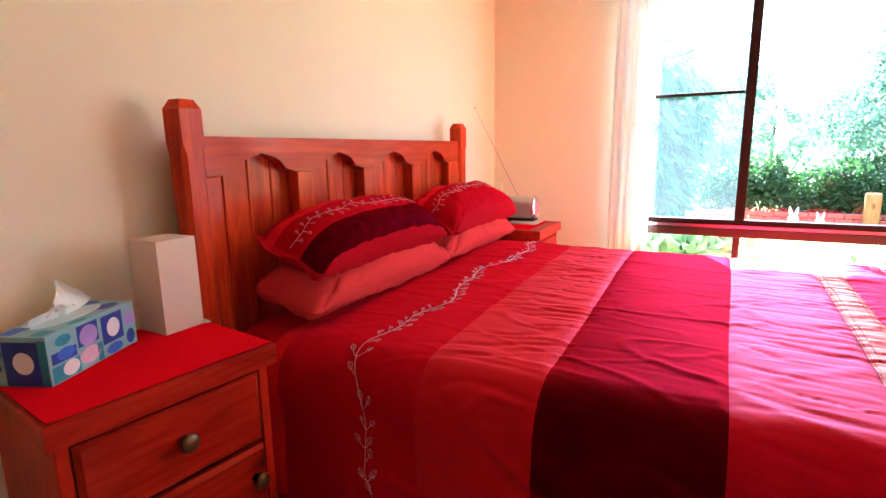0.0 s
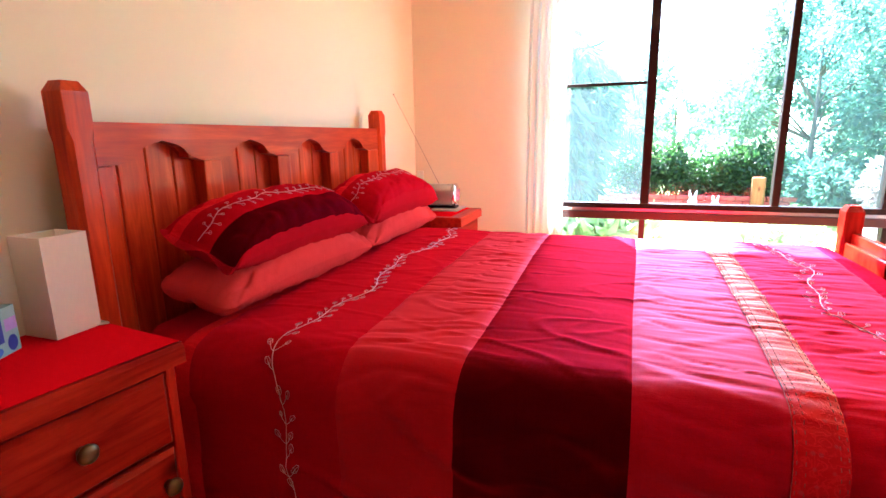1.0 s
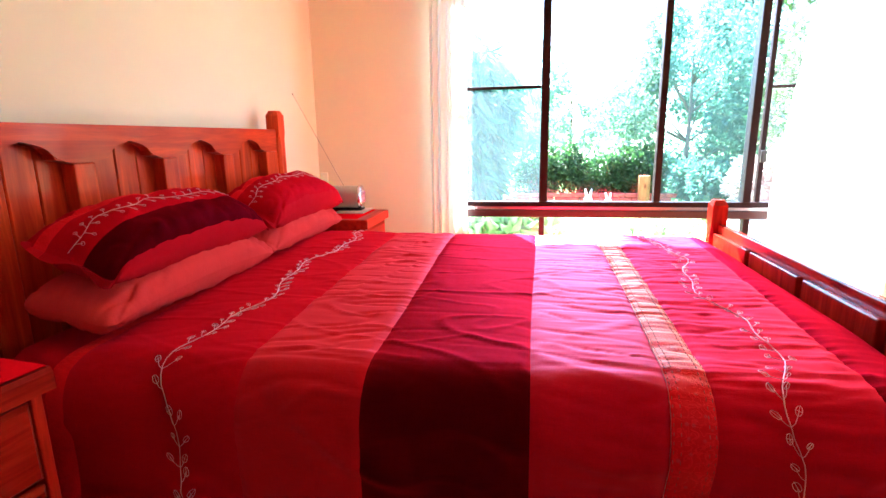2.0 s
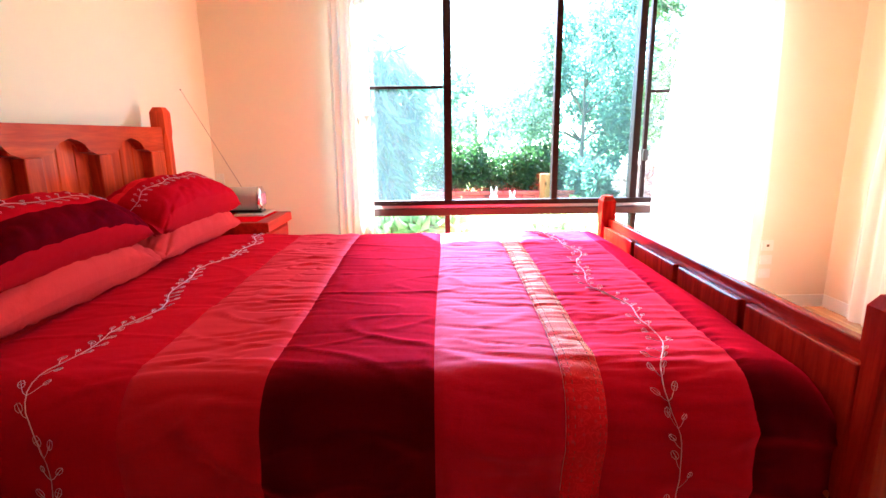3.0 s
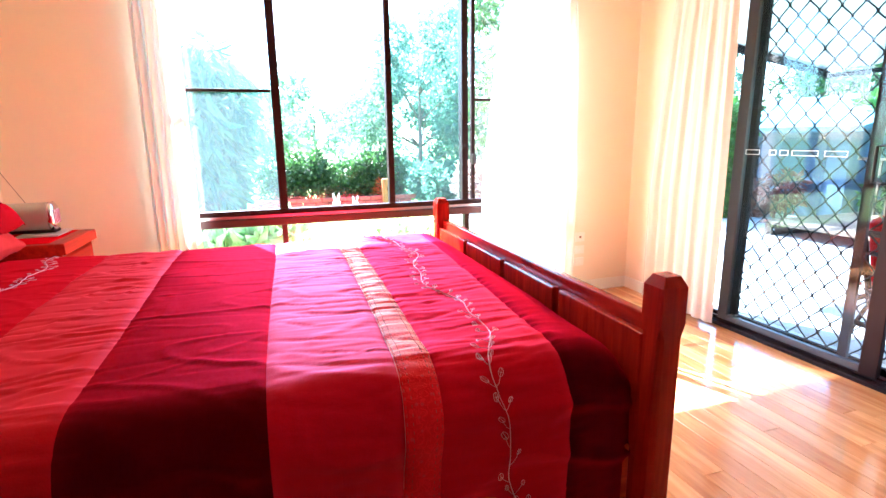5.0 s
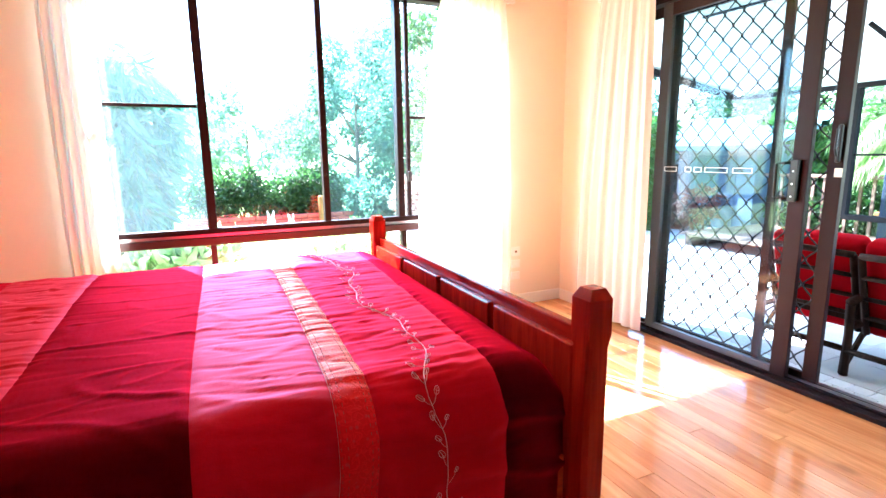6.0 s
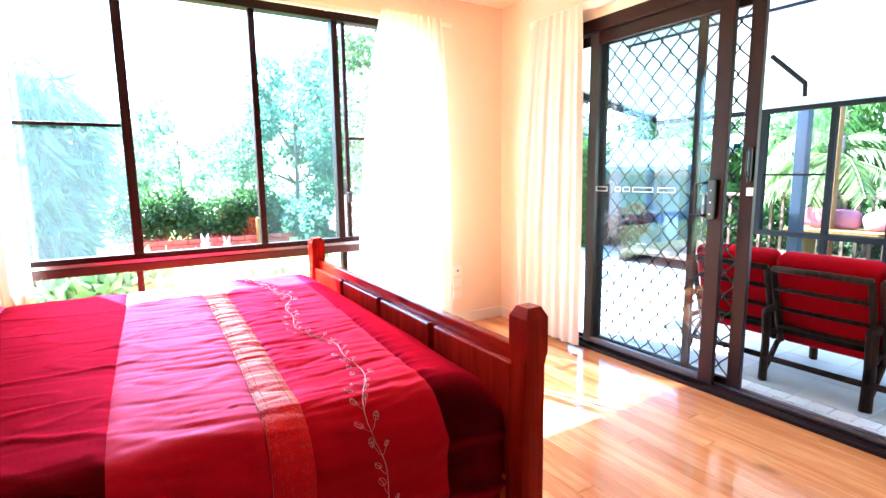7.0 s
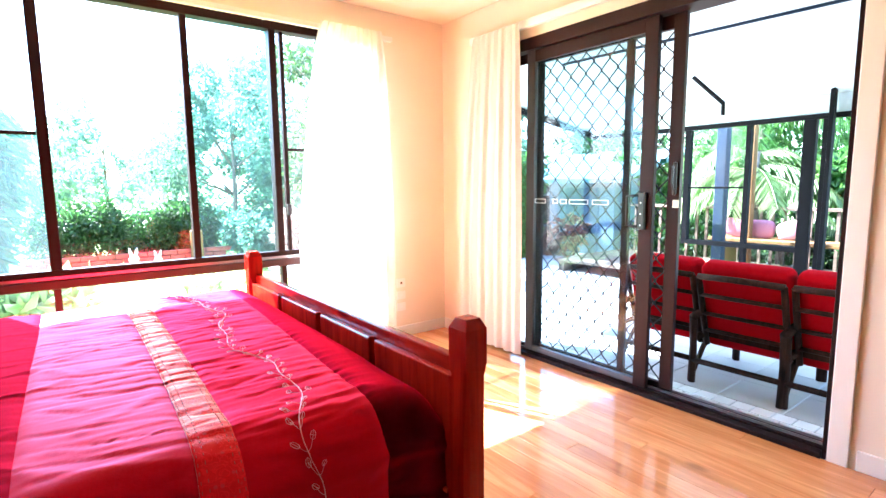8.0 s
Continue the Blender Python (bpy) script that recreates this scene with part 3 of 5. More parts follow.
def bed():
    b = thing("bed_frame", (0, YM, 0), "orange-stained pine bed frame with arched headboard", "bed frame")
    for y in (YN, YF - PS):
        bed_post(b, HX - PS, y, ZH, 1.185, M_PINE)
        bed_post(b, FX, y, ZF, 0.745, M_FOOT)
    ya, yb = YN + PS, YF - PS
    xf = HX - 0.014
    centres = [1.247 + k * 0.362 for k in range(4)]
    part("top_rail", prism(scallop(ya, yb, 1.096, 1.203, centres, 0.094, 0.060, 0.049), "x", xf - 0.046, xf, bevel=0.004), M_PINE_Y, b)
    edges = [ya, *(0.5 * (p + q) for p, q in zip(centres, centres[1:])), yb]
    for k, e in enumerate(edges):
        half = 0.037
        a, c = (e, e + 0.045) if k == 0 else (centres[3] + 0.144, e) if k == 4 else (e - half, e + half)
        part("stile", box(xf - 0.046, xf - 0.001, a, c, 0.48, 1.0955, 0.004), M_PINE, b)
    part("lower_rail", box(xf - 0.046, xf - 0.002, ya, yb, 0.36, 0.479, 0.004), M_PINE_Y, b)
    n = 17
    for k in range(n):
        a = ya + (yb - ya) * k / n
        part("board", box(xf - 0.064, xf - 0.047, a + 0.001, a + (yb - ya) / n - 0.001, 0.36, 1.19, 0.0035, segments=1), M_PINE, b)
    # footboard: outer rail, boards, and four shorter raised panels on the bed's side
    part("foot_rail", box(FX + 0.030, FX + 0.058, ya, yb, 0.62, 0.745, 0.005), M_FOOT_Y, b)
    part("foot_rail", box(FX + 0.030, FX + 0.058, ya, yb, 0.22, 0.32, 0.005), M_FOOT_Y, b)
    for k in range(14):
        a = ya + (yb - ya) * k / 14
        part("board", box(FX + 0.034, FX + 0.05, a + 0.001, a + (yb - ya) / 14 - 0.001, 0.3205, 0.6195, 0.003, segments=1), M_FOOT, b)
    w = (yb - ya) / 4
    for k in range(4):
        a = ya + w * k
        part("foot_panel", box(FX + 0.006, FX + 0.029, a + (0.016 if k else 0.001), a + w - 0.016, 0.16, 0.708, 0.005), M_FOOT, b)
    for y in (YN + 0.072, YF - 0.1):
        part("side_rail", box(HX, FX, y, y + 0.025, 0.26, 0.42, 0.004), M_PINE_X, b)
    for k in range(11):
        x = HX + 0.1 + 0.185 * k
        part("slat", box(x, x + 0.07, YN + 0.098, YF - 0.101, 0.30, 0.32), M_PINE_Y, b)


bed()
bm = box(HX + 0.01, FX - 0.03, YN + 0.102, YF - 0.102, 0.3205, 0.60, 0.05, segments=4)
solid("mattress", bm, plain("pale_mattress_cloth", (0.6, 0.5, 0.45), 0.85), "pale mattress hidden under the red quilt", "mattress", smooth=True)

# ---- the quilt ----
QY0, QY1, QZ, QR, QLOW = 1.036, 2.635, 0.674, 0.125, 0.20
ARC = 0.5 * math.pi * QR
NEAR_UP = QZ - QR - QLOW
FLAT = QY1 - QY0 - 2 * QR
QLEN = 2 * NEAR_UP + 2 * ARC + FLAT


def ease(x, a, b):
    t = min(1.0, max(0.0, (x - a) / (b - a)))
    return t * t * (3 - 2 * t)


def bulge(x, s):
    """Rise of the cloth off its plain form: soft sags, creases and puckered seams."""
    p = Vector((x * 2.2, s * 2.2, 0.3))
    d = 0.006 * noise.noise(p) + 0.003 * noise.noise(p * 2.7)
    foot = ease(x, -0.04, 0.12)
    coral = ease(x, -0.68, -0.60) * (1 - ease(x, -0.42, -0.32))
    top = 0.4 + 0.6 * ease(s, NEAR_UP, NEAR_UP + ARC)
    c = 0.6 * noise.noise(Vector((x * 2.4, s * 15.0, 4.0))) + 0.7 * noise.noise(Vector((x * 4.0, s * 34.0, 9.0)))
    c += 0.35 * noise.noise(Vector((x * 7.0, s * 62.0 + 3 * x, 2.0)))
    patch = max(0.0, noise.noise(Vector((x * 3.0, s * 1.5, 7.0))) + 0.3)
    calm = 1 - 0.85 * ease(x, 0.64, 0.69)
    c = 0.7 * c + 0.85 * noise.noise(Vector((x * 5.0 + 1.5 * s, s * 85.0 + 5 * x, 14.0))) * foot
    d += (0.0014 + 0.0032 * patch) * (0.35 + 0.95 * foot + 0.2 * coral) * top * c * calm
    fine = abs(noise.noise(Vector((x * 2.2, s * 15.0 + 0.9 * math.sin(4 * x), 33.0))))
    d -= (0.0012 + 0.003 * foot + 0.0035 * coral) * calm * top * max(0.0, 0.09 - fine) / 0.09
    ridge = abs(noise.noise(Vector((x * 1.3, s * 5.0 + 0.7 * x, 21.0))))
    d += 0.0030 * calm * top * max(0.0, 0.05 - ridge) / 0.05
    slant = abs(noise.noise(Vector((x * 4.0 + s * 2.0, s * 6.0 - x * 3.0, 51.0))))
    d += (0.0022 + 0.003 * coral) * calm * max(0.0, 0.05 - slant) / 0.05
    for seam in SEAMS:
        g = math.exp(-((x - seam_x(seam, s)) / 0.010) ** 2)
        d -= 0.004 * g
    if x > -0.06:
        pull = max(math.exp(-abs(x - 0.272) / 0.07), math.exp(-abs(x - 0.352) / 0.06), 0.7 * math.exp(-abs(x - 0.665) / 0.06))
        d += 0.0028 * pull * top * noise.noise(Vector((x * 5.0, s * 40.0 + 2 * x, 61.0)))
    return d


SEAMS = (-1.12, -1.072, -0.632, -0.355, 0.008, 0.272, 0.352, 0.665)


def seam_x(x, s):
    """Seams wander a little across the bed."""
    y = s - NEAR_UP - ARC - FLAT / 2
    return x + 0.035 * y * (0.4 + x) + 0.006 * math.sin(3.1 * y + 9 * x)


def quilt_at(x, s, lift=0.0):
    """Place on the quilt: x along the bed, s the way over it from the near hem to the far one."""
    s = min(max(s, 0.0), QLEN)
    if s < NEAR_UP:
        p, n = (QY0, QLOW + s), (-1, 0)
    elif s < NEAR_UP + ARC:
        a = (s - NEAR_UP) / QR
        p, n = (QY0 + QR - QR * math.cos(a), QZ - QR + QR * math.sin(a)), (-math.cos(a), math.sin(a))
    elif s < NEAR_UP + ARC + FLAT:
        t = s - NEAR_UP - ARC
        p, n = (QY0 + QR + t, QZ), (0, 1)
    elif s < NEAR_UP + 2 * ARC + FLAT:
        a = (s - NEAR_UP - ARC - FLAT) / QR
        p, n = (QY1 - QR + QR * math.sin(a), QZ - QR + QR * math.cos(a)), (math.sin(a), math.cos(a))
    else:
        t = s - NEAR_UP - 2 * ARC - FLAT
        p, n = (QY1, QZ - QR - t), (1, 0)
    crown = 0.012 * max(0.0, 1 - ((p[0] - YM) / 0.85) ** 2) * max(0.0, n[1])
    d = bulge(x, s) + lift
    hang = max(0.0, -n[0]) if p[0] < YM else 0.0
    crown += 0.024 * min(1.0, max(0.0, (p[0] - 1.25) / 1.2))
    d += hang * 0.012 * math.sin(9.0 * x + 1.3) * max(0.0, 1 - s / (NEAR_UP + ARC))
    slack = abs(noise.noise(Vector((x * 2.6 + s * 3.4, s * 2.2 - x * 1.2, 70.0))))
    d += hang * (0.016 * noise.noise(Vector((x * 3.5 + s * 3.0, s * 2.5, 40.0))) + 0.010 * max(0.0, 0.12 - slack) / 0.12)
    y, z = p[0] + n[0] * d, p[1] + n[1] * d + crown
    # rolls down at the foot, and stays clear of the footboard
    e = x - 0.69
    if e > 0:
        k = min(1.0, e / 0.116)
        drop = 0.08 * (1 - math.sqrt(max(0.0, 1 - k * k)))
        z -= drop * max(0.0, n[1])
        y += (0.03 * k * k) * (1 if p[0] < YM else -1) * abs(n[0])
    e = -0.93 - x
    if e > 0:
        z -= 0.015 * min(1.0, e / 0.16) ** 2 * max(0.0, n[1])
    return Vector((x, y, z))


def quilt():
    q = thing("quilt", (0, YM, QZ), "red striped patchwork quilt with embroidered vines", "quilt")
    bands = [(-1.225, -1.12, M_CRIMSON_SHADE, "", 0), (-1.12, -1.072, M_TRIMRED, "bright red brocade band", 0),
             (-1.072, -0.632, M_CRIMSON_SHADE, "crimson panel, shade in its colour", 0), (-0.632, -0.355, M_CORAL, "coral panel", 0),
             (-0.355, 0.008, M_MAROON, "maroon satin panel", 0), (0.008, 0.272, M_CRIMSON_B, "rose crimson panel", 0),
             (0.272, 0.352, M_TRIMBAND, "red and gold ribbon with scrolls", 0.002), (0.352, 0.665, M_CRIMSON, "crimson panel", 0),
             (0.665, 0.813, M_WINE, "dark wine border", 0)]
    ns = 330
    for a, b, m, label, lift in bands:
        nx = max(3, round((b - a) / 0.012))

        def f(u, v):
            s = v * QLEN
            xa = seam_x(a, s) if a > -1.2 else a
            xb = seam_x(b, s) if b < 0.8 else b
            return quilt_at(xa + (xb - xa) * u, s, lift)

        part("panel", sheet(nx, ns, f), m, q, label, smooth=True)
    # embroidered vines: a wandering stem with looped leaves in pairs
    for vine, (x0, sway) in enumerate(((-0.80, 0.025), (0.515, 0.03))):
        rnd = random.Random(40 + vine)
        bm = bmesh.new()
        s, stem, k = 0.05, [], 0

        def stem_x(t):
            return seam_x(x0, t) + sway * math.sin(9.0 * t + vine) + 0.012 * math.sin(23.0 * t)

        while s < QLEN - 0.3:
            stem.append(quilt_at(stem_x(s), s, 0.003))
            s += 0.02
        tube(stem, 0.0011, bm, 4)
        s = 0.08
        while s < QLEN - 0.35:
            s += rnd.uniform(0.034, 0.052)
            base = stem_x(s)
            for side in (-1, 1):
                if rnd.random() < 0.15:
                    continue
                k += 1
                ln, rise = rnd.uniform(0.010, 0.026), rnd.uniform(0.018, 0.034)
                tube([quilt_at(base + side * ln * t, s + rise * t ** 1.5, 0.003) for t in (0, 0.35, 0.7, 1)], 0.0007, bm, 3)
                cx, cs, r = base + side * ln, s + rise, rnd.uniform(0.005, 0.0095)
                ang = math.pi / 2 + side * rnd.uniform(-0.9, 0.2)
                loop = []
                for j in range(9):
                    t = 2 * math.pi * j / 8
                    u, w = r * 1.35 * math.cos(t), r * 0.75 * math.sin(t)
                    loop.append(quilt_at(cx + u * math.cos(ang) - w * math.sin(ang), cs + u * math.sin(ang) + w * math.cos(ang), 0.0025))
                tube(loop, 0.0007, bm, 3)
                tube([loop[0], 0.5 * (loop[2] + loop[6]), loop[4]], 0.0006, bm, 3)
                if k % 3 == 0:
                    tube([loop[2], loop[6]], 0.0006, bm, 3)
        part("embroidered_vine", bm, M_THREAD, q, "pale pink embroidered vine")
    # stitched edges along the ribbon
    for x in (0.276, 0.288, 0.336, 0.348):
        bm = bmesh.new()
        s = 0.05
        while s < QLEN - 0.3:
            tube([quilt_at(seam_x(x, s), s, 0.004), quilt_at(seam_x(x, s + 0.006), s + 0.006, 0.004)], 0.0010, bm, 3)
            s += 0.016
        part("stitching", bm, M_STITCH, q, "dark stitched dots")


M_STITCH = plain("dark_red_thread", (0.36, 0.016, 0.012), 0.7)
quilt()


# ---- pillows ----
def pillow(yc, half, back, front, thick, seed, bands, label, flange=0.0):
    """A stuffed pillow lying from a back line to a front line (x, z); bands: (up to v, material index)."""
    rnd = random.Random(seed)
    off = rnd.uniform(0, 50)
    bx, bz = back
    fx, fz = front
    along = Vector((fx - bx, 0, fz - bz))
    up = Vector((-along.z, 0, along.x)).normalized()

    def place(u, v, side):
        a, b = 2 * u - 1, 2 * v - 1
        a = math.copysign(1 - (1 - abs(a)) ** 1.5, a)
        b = math.copysign(1 - (1 - abs(b)) ** 1.25, b)
        square = 12 if flange else 7
        blunt = max(abs(a), abs(b), 0.001) / max(0.001, (abs(a) ** square + abs(b) ** square) ** (1 / square))
        pinch = 1 - 0.05 * (1 - b * b) * abs(a) ** 3
        pv = 1 - 0.10 * (1 - a * a) * abs(b) ** 3
        ai = min(1.0, abs(a) / (1 - flange))
        fill = max(0.0, 1 - ai ** 3.6) ** 0.5 * max(0.0, 1 - abs(b) ** 3.2) ** 0.5
        wr = noise.noise(Vector((a * 2.2 + off, b * 1.6, side))) * 0.012 + noise.noise(Vector((a * 5 + off, b * 3, side + 5))) * 0.005
        ray = abs(noise.noise(Vector((a * 5.0 + off, b * 1.2 + 2 * a, 9.0 + side))))
        wr -= 0.007 * max(0.0, 0.16 - ray) / 0.16 * (0.3 + abs(b))
        edge = max(abs(a), abs(b)) ** 6
        wr += 0.006 * edge * noise.noise(Vector((a * 9, b * 9, off)))
        t = side * thick * fill + wr * min(1.0, fill * 3)
        t += 0.012 * max(0.0, abs(a) - (1 - flange)) / max(flange, 0.01) * math.sin(5 * b + off)
        drop = -0.012 * a * a - (0.016 * abs(a) ** 4 if flange else 0.012 * abs(a) ** 4)
        p = Vector((bx, yc, bz)) + along * (0.5 + 0.5 * b * pv * blunt) + Vector((0, half * a * pinch * blunt, drop)) + up * t
        return p

    th = thing("pillow", (0.5 * (bx + fx), yc, fz - thick), label, "pillow", "pillows on the bed")
    nu, nv = 72, 56
    mats = [m for _, m, _ in bands]
    last = 0.0
    for limit, m, text in bands:
        lo = last
        bm = sheet(nu, max(4, round(nv * (limit - lo))), lambda u, v: place(u, lo + (limit - lo) * v, 1.0))
        part("cover", bm, m, th, text, smooth=True)
        last = limit
    bm = sheet(nu, nv, lambda u, v: place(u, v, -1.0))
    part("underside", bm, mats[-1], th, smooth=True)
    return th, place


pillow(1.545, 0.432, (-1.24, 0.80), (-0.975, 0.745), 0.075, 11, [(1.0, M_SLIP, "")], "plain coral cotton pillow under the sham")
pillow(2.335, 0.415, (-1.24, 0.81), (-0.975, 0.75), 0.068, 12, [(1.0, M_SLIP, "")], "plain coral cotton pillow, slightly creased")
SHAM = [(0.16, M_SHAM, "deep red panel"), (0.28, M_TRIMRED, "bright red brocade band"), (0.60, M_SHAM, "deep red panel"),
        (0.94, M_SHAM_WINE, "dark wine panel"), (1.0, M_EDGE, "rose edge")]
SHAM_RED = SHAM[:3] + [(0.90, M_SHAM, "deep red panel"), (1.0, M_EDGE, "rose edge")]
for yc, seed, bands, text in ((1.53, 13, SHAM, "red pillow sham with embroidered vine and dark border"),
                              (2.34, 14, SHAM_RED, "deep red pillow sham with embroidered vine")):
    th, place = pillow(yc, 0.402, (-1.215, 0.945), (-0.972, 0.850), 0.094, seed, bands, text, 0.06)
    bm = bmesh.new()
    rnd = random.Random(seed)
    line = [place(0.08 + 0.84 * k / 40, 0.45 + 0.03 * math.sin(k * 0.7), 1.0) + Vector((0.002, 0, 0.003)) for k in range(41)]
    tube(line, 0.0009, bm, 4)
    for k in range(1, 40):
        for side in ((-1,), (1,))[k % 2]:
            u, v = 0.08 + 0.84 * k / 40, 0.45 + 0.03 * math.sin(k * 0.7)
            e = rnd.uniform(0.04, 0.075)
            tip = (u + 0.012, v + side * e)
            p = place(*tip, 1.0) + Vector((0.002, 0, 0.003))
            tube([line[k], p], 0.0006, bm, 3)
            loop = [place(tip[0] + 0.006 * math.cos(t), tip[1] + 0.016 * math.sin(t), 1.0) + Vector((0.002, 0, 0.003)) for t in (0, 1.26, 2.51, 3.77, 5.03, 6.28)]
            tube(loop, 0.0006, bm, 3)
    part("embroidered_vine", bm, M_THREAD, th, "pale pink embroidered vine")


# ---- bedside cabinets and what stands on them ----
def bedside(at, turn, w, d, h):
    """Pine cabinet, front towards local +x; origin at the front middle on the floor."""
    c = thing("bedside_cabinet", (0, 0, 0), "orange-stained pine bedside cabinet with brass knobs", "bedside cabinet", "bedside cabinets")
    hw = w / 2
    bm = box(-d, 0.0, -hw, hw, h - 0.052, h - 0.003)
    rim = [e for e in bm.edges if all(v.co.z > h - 0.01 for v in e.verts)]
    bmesh.ops.bevel(bm, geom=rim, offset=0.014, segments=2, affect="EDGES", profile=0.7)
    part("top", bm, M_CAB_Y, c)
    for s in (-1, 1):
        y = s * (hw - 0.026)
        part("side_panel", box(-d + 0.01, -0.02, y - 0.011, y + 0.011, 0.0, h - 0.053, 0.003), M_CAB, c)
    part("back_panel", box(-d + 0.01, -d + 0.018, -hw + 0.038, hw - 0.038, 0.05, h - 0.054), M_CAB, c)
    part("plinth", box(-0.05, -0.034, -hw + 0.038, hw - 0.038, 0.0, 0.075), M_CAB_Y, c)
    z = h - 0.066
    def front(name, z0, z1, knob_y, knob_z):
        bm = box(-0.032, -0.012, -hw + 0.041, hw - 0.041, z0, z1)
        rim = [e for e in bm.edges if all(v.co.x > -0.02 for v in e.verts)]
        bmesh.ops.bevel(bm, geom=rim, offset=0.009, segments=1, affect="EDGES")
        fr = part(name, bm, M_CAB_Y, c)
        part("knob", lathe([(0.010, 0), (0.008, 0.008), (0.009, 0.012), (0.018, 0.017), (0.0195, 0.023), (0.016, 0.029), (0.006, 0.032)],
                           (-0.012, knob_y, knob_z), axis="x"), M_BRASS, fr, "aged brass knob", smooth=True)

    front("drawer", z - 0.163, z, 0.0, z - 0.0745)
    front("door", 0.085, z - 0.175, hw - 0.072, z - 0.245)
    c.matrix_basis = pose(*at, 0, 0, turn)
    return c


NZ = 0.735
near = bedside((-0.953, 0.702, 0), -7.5, 0.445, 0.37, NZ)
far = bedside((-0.845, 2.90, 0), 0, 0.42, 0.46, NZ)


def red_mat(at, turn, w, d):
    def f(u, v):
        x, y = -d * u, w * (v - 0.5)
        return (x, y, 0.0015 + 0.0008 * noise.noise(Vector((x * 20, y * 20, 0))))

    bm = sheet(16, 18, f)
    r = bmesh.ops.extrude_face_region(bm, geom=list(bm.faces))
    bmesh.ops.translate(bm, vec=(0, 0, 0.002), verts=[g for g in r["geom"] if isinstance(g, bmesh.types.BMVert)])
    ob = solid("table_mat", bm, M_RED_MAT, "bright red cloth mat covering the cabinet top", "table mat")
    ob.matrix_basis = pose(*at, 0, 0, turn)


red_mat((-0.957, 0.702, NZ - 0.0032), -7.5, 0.428, 0.345)
red_mat((-0.91, 2.90, NZ - 0.0032), 0, 0.36, 0.36)


def lamp():
    x0, y0, w, h = -1.28, 0.832, 0.10, 0.225
    c = thing("table_lamp", (x0 + w / 2, y0 + w / 2, NZ), "unlit square frosted glass table lamp", "lamp")
    c2 = 0.004
    bm = bmesh.new()
    loops = []
    for inset, z in ((0, NZ + 0.002), (0, NZ + h), (c2, NZ + h), (c2, NZ + 0.002)):
        loops.append([bm.verts.new((x0 + inset + i * (w - 2 * inset), y0 + inset + j * (w - 2 * inset), z)) for i, j in ((0, 0), (1, 0), (1, 1), (0, 1))])
    for k in range(4):
        p, q = loops[k], loops[(k + 1) % 4]
        for j in range(4):
            bm.faces.new((p[j], p[(j + 1) % 4], q[(j + 1) % 4], q[j]))
    part("shade", bm, M_FROST, c, "frosted glass shade")
    part("base", box(x0 + c2 + 0.001, x0 + w - c2 - 0.001, y0 + c2 + 0.001, y0 + w - c2 - 0.001, NZ + 0.002, NZ + 0.012), M_PLATE, c)
    m = (x0 + w / 2, y0 + w / 2)
    part("socket", lathe([(0.014, 0), (0.014, 0.05), (0.011, 0.055)], (*m, NZ + 0.012), sides=14), M_BLACK, c)
    part("bulb", lathe([(0.010, 0), (0.012, 0.015), (0.022, 0.04), (0.024, 0.055), (0.016, 0.073), (0.004, 0.079)], (*m, NZ + 0.067), sides=16), M_PAPER, c, smooth=True)
    part("cord", tube([(x0 + w, y0 + w - 0.01, NZ + 0.006), (x0 + w + 0.015, y0 + w + 0.006, NZ + 0.006), (x0 + w - 0.03, y0 + w + 0.012, NZ + 0.005)], 0.003, sides=6), M_PLATE, c, "white cord")


lamp()


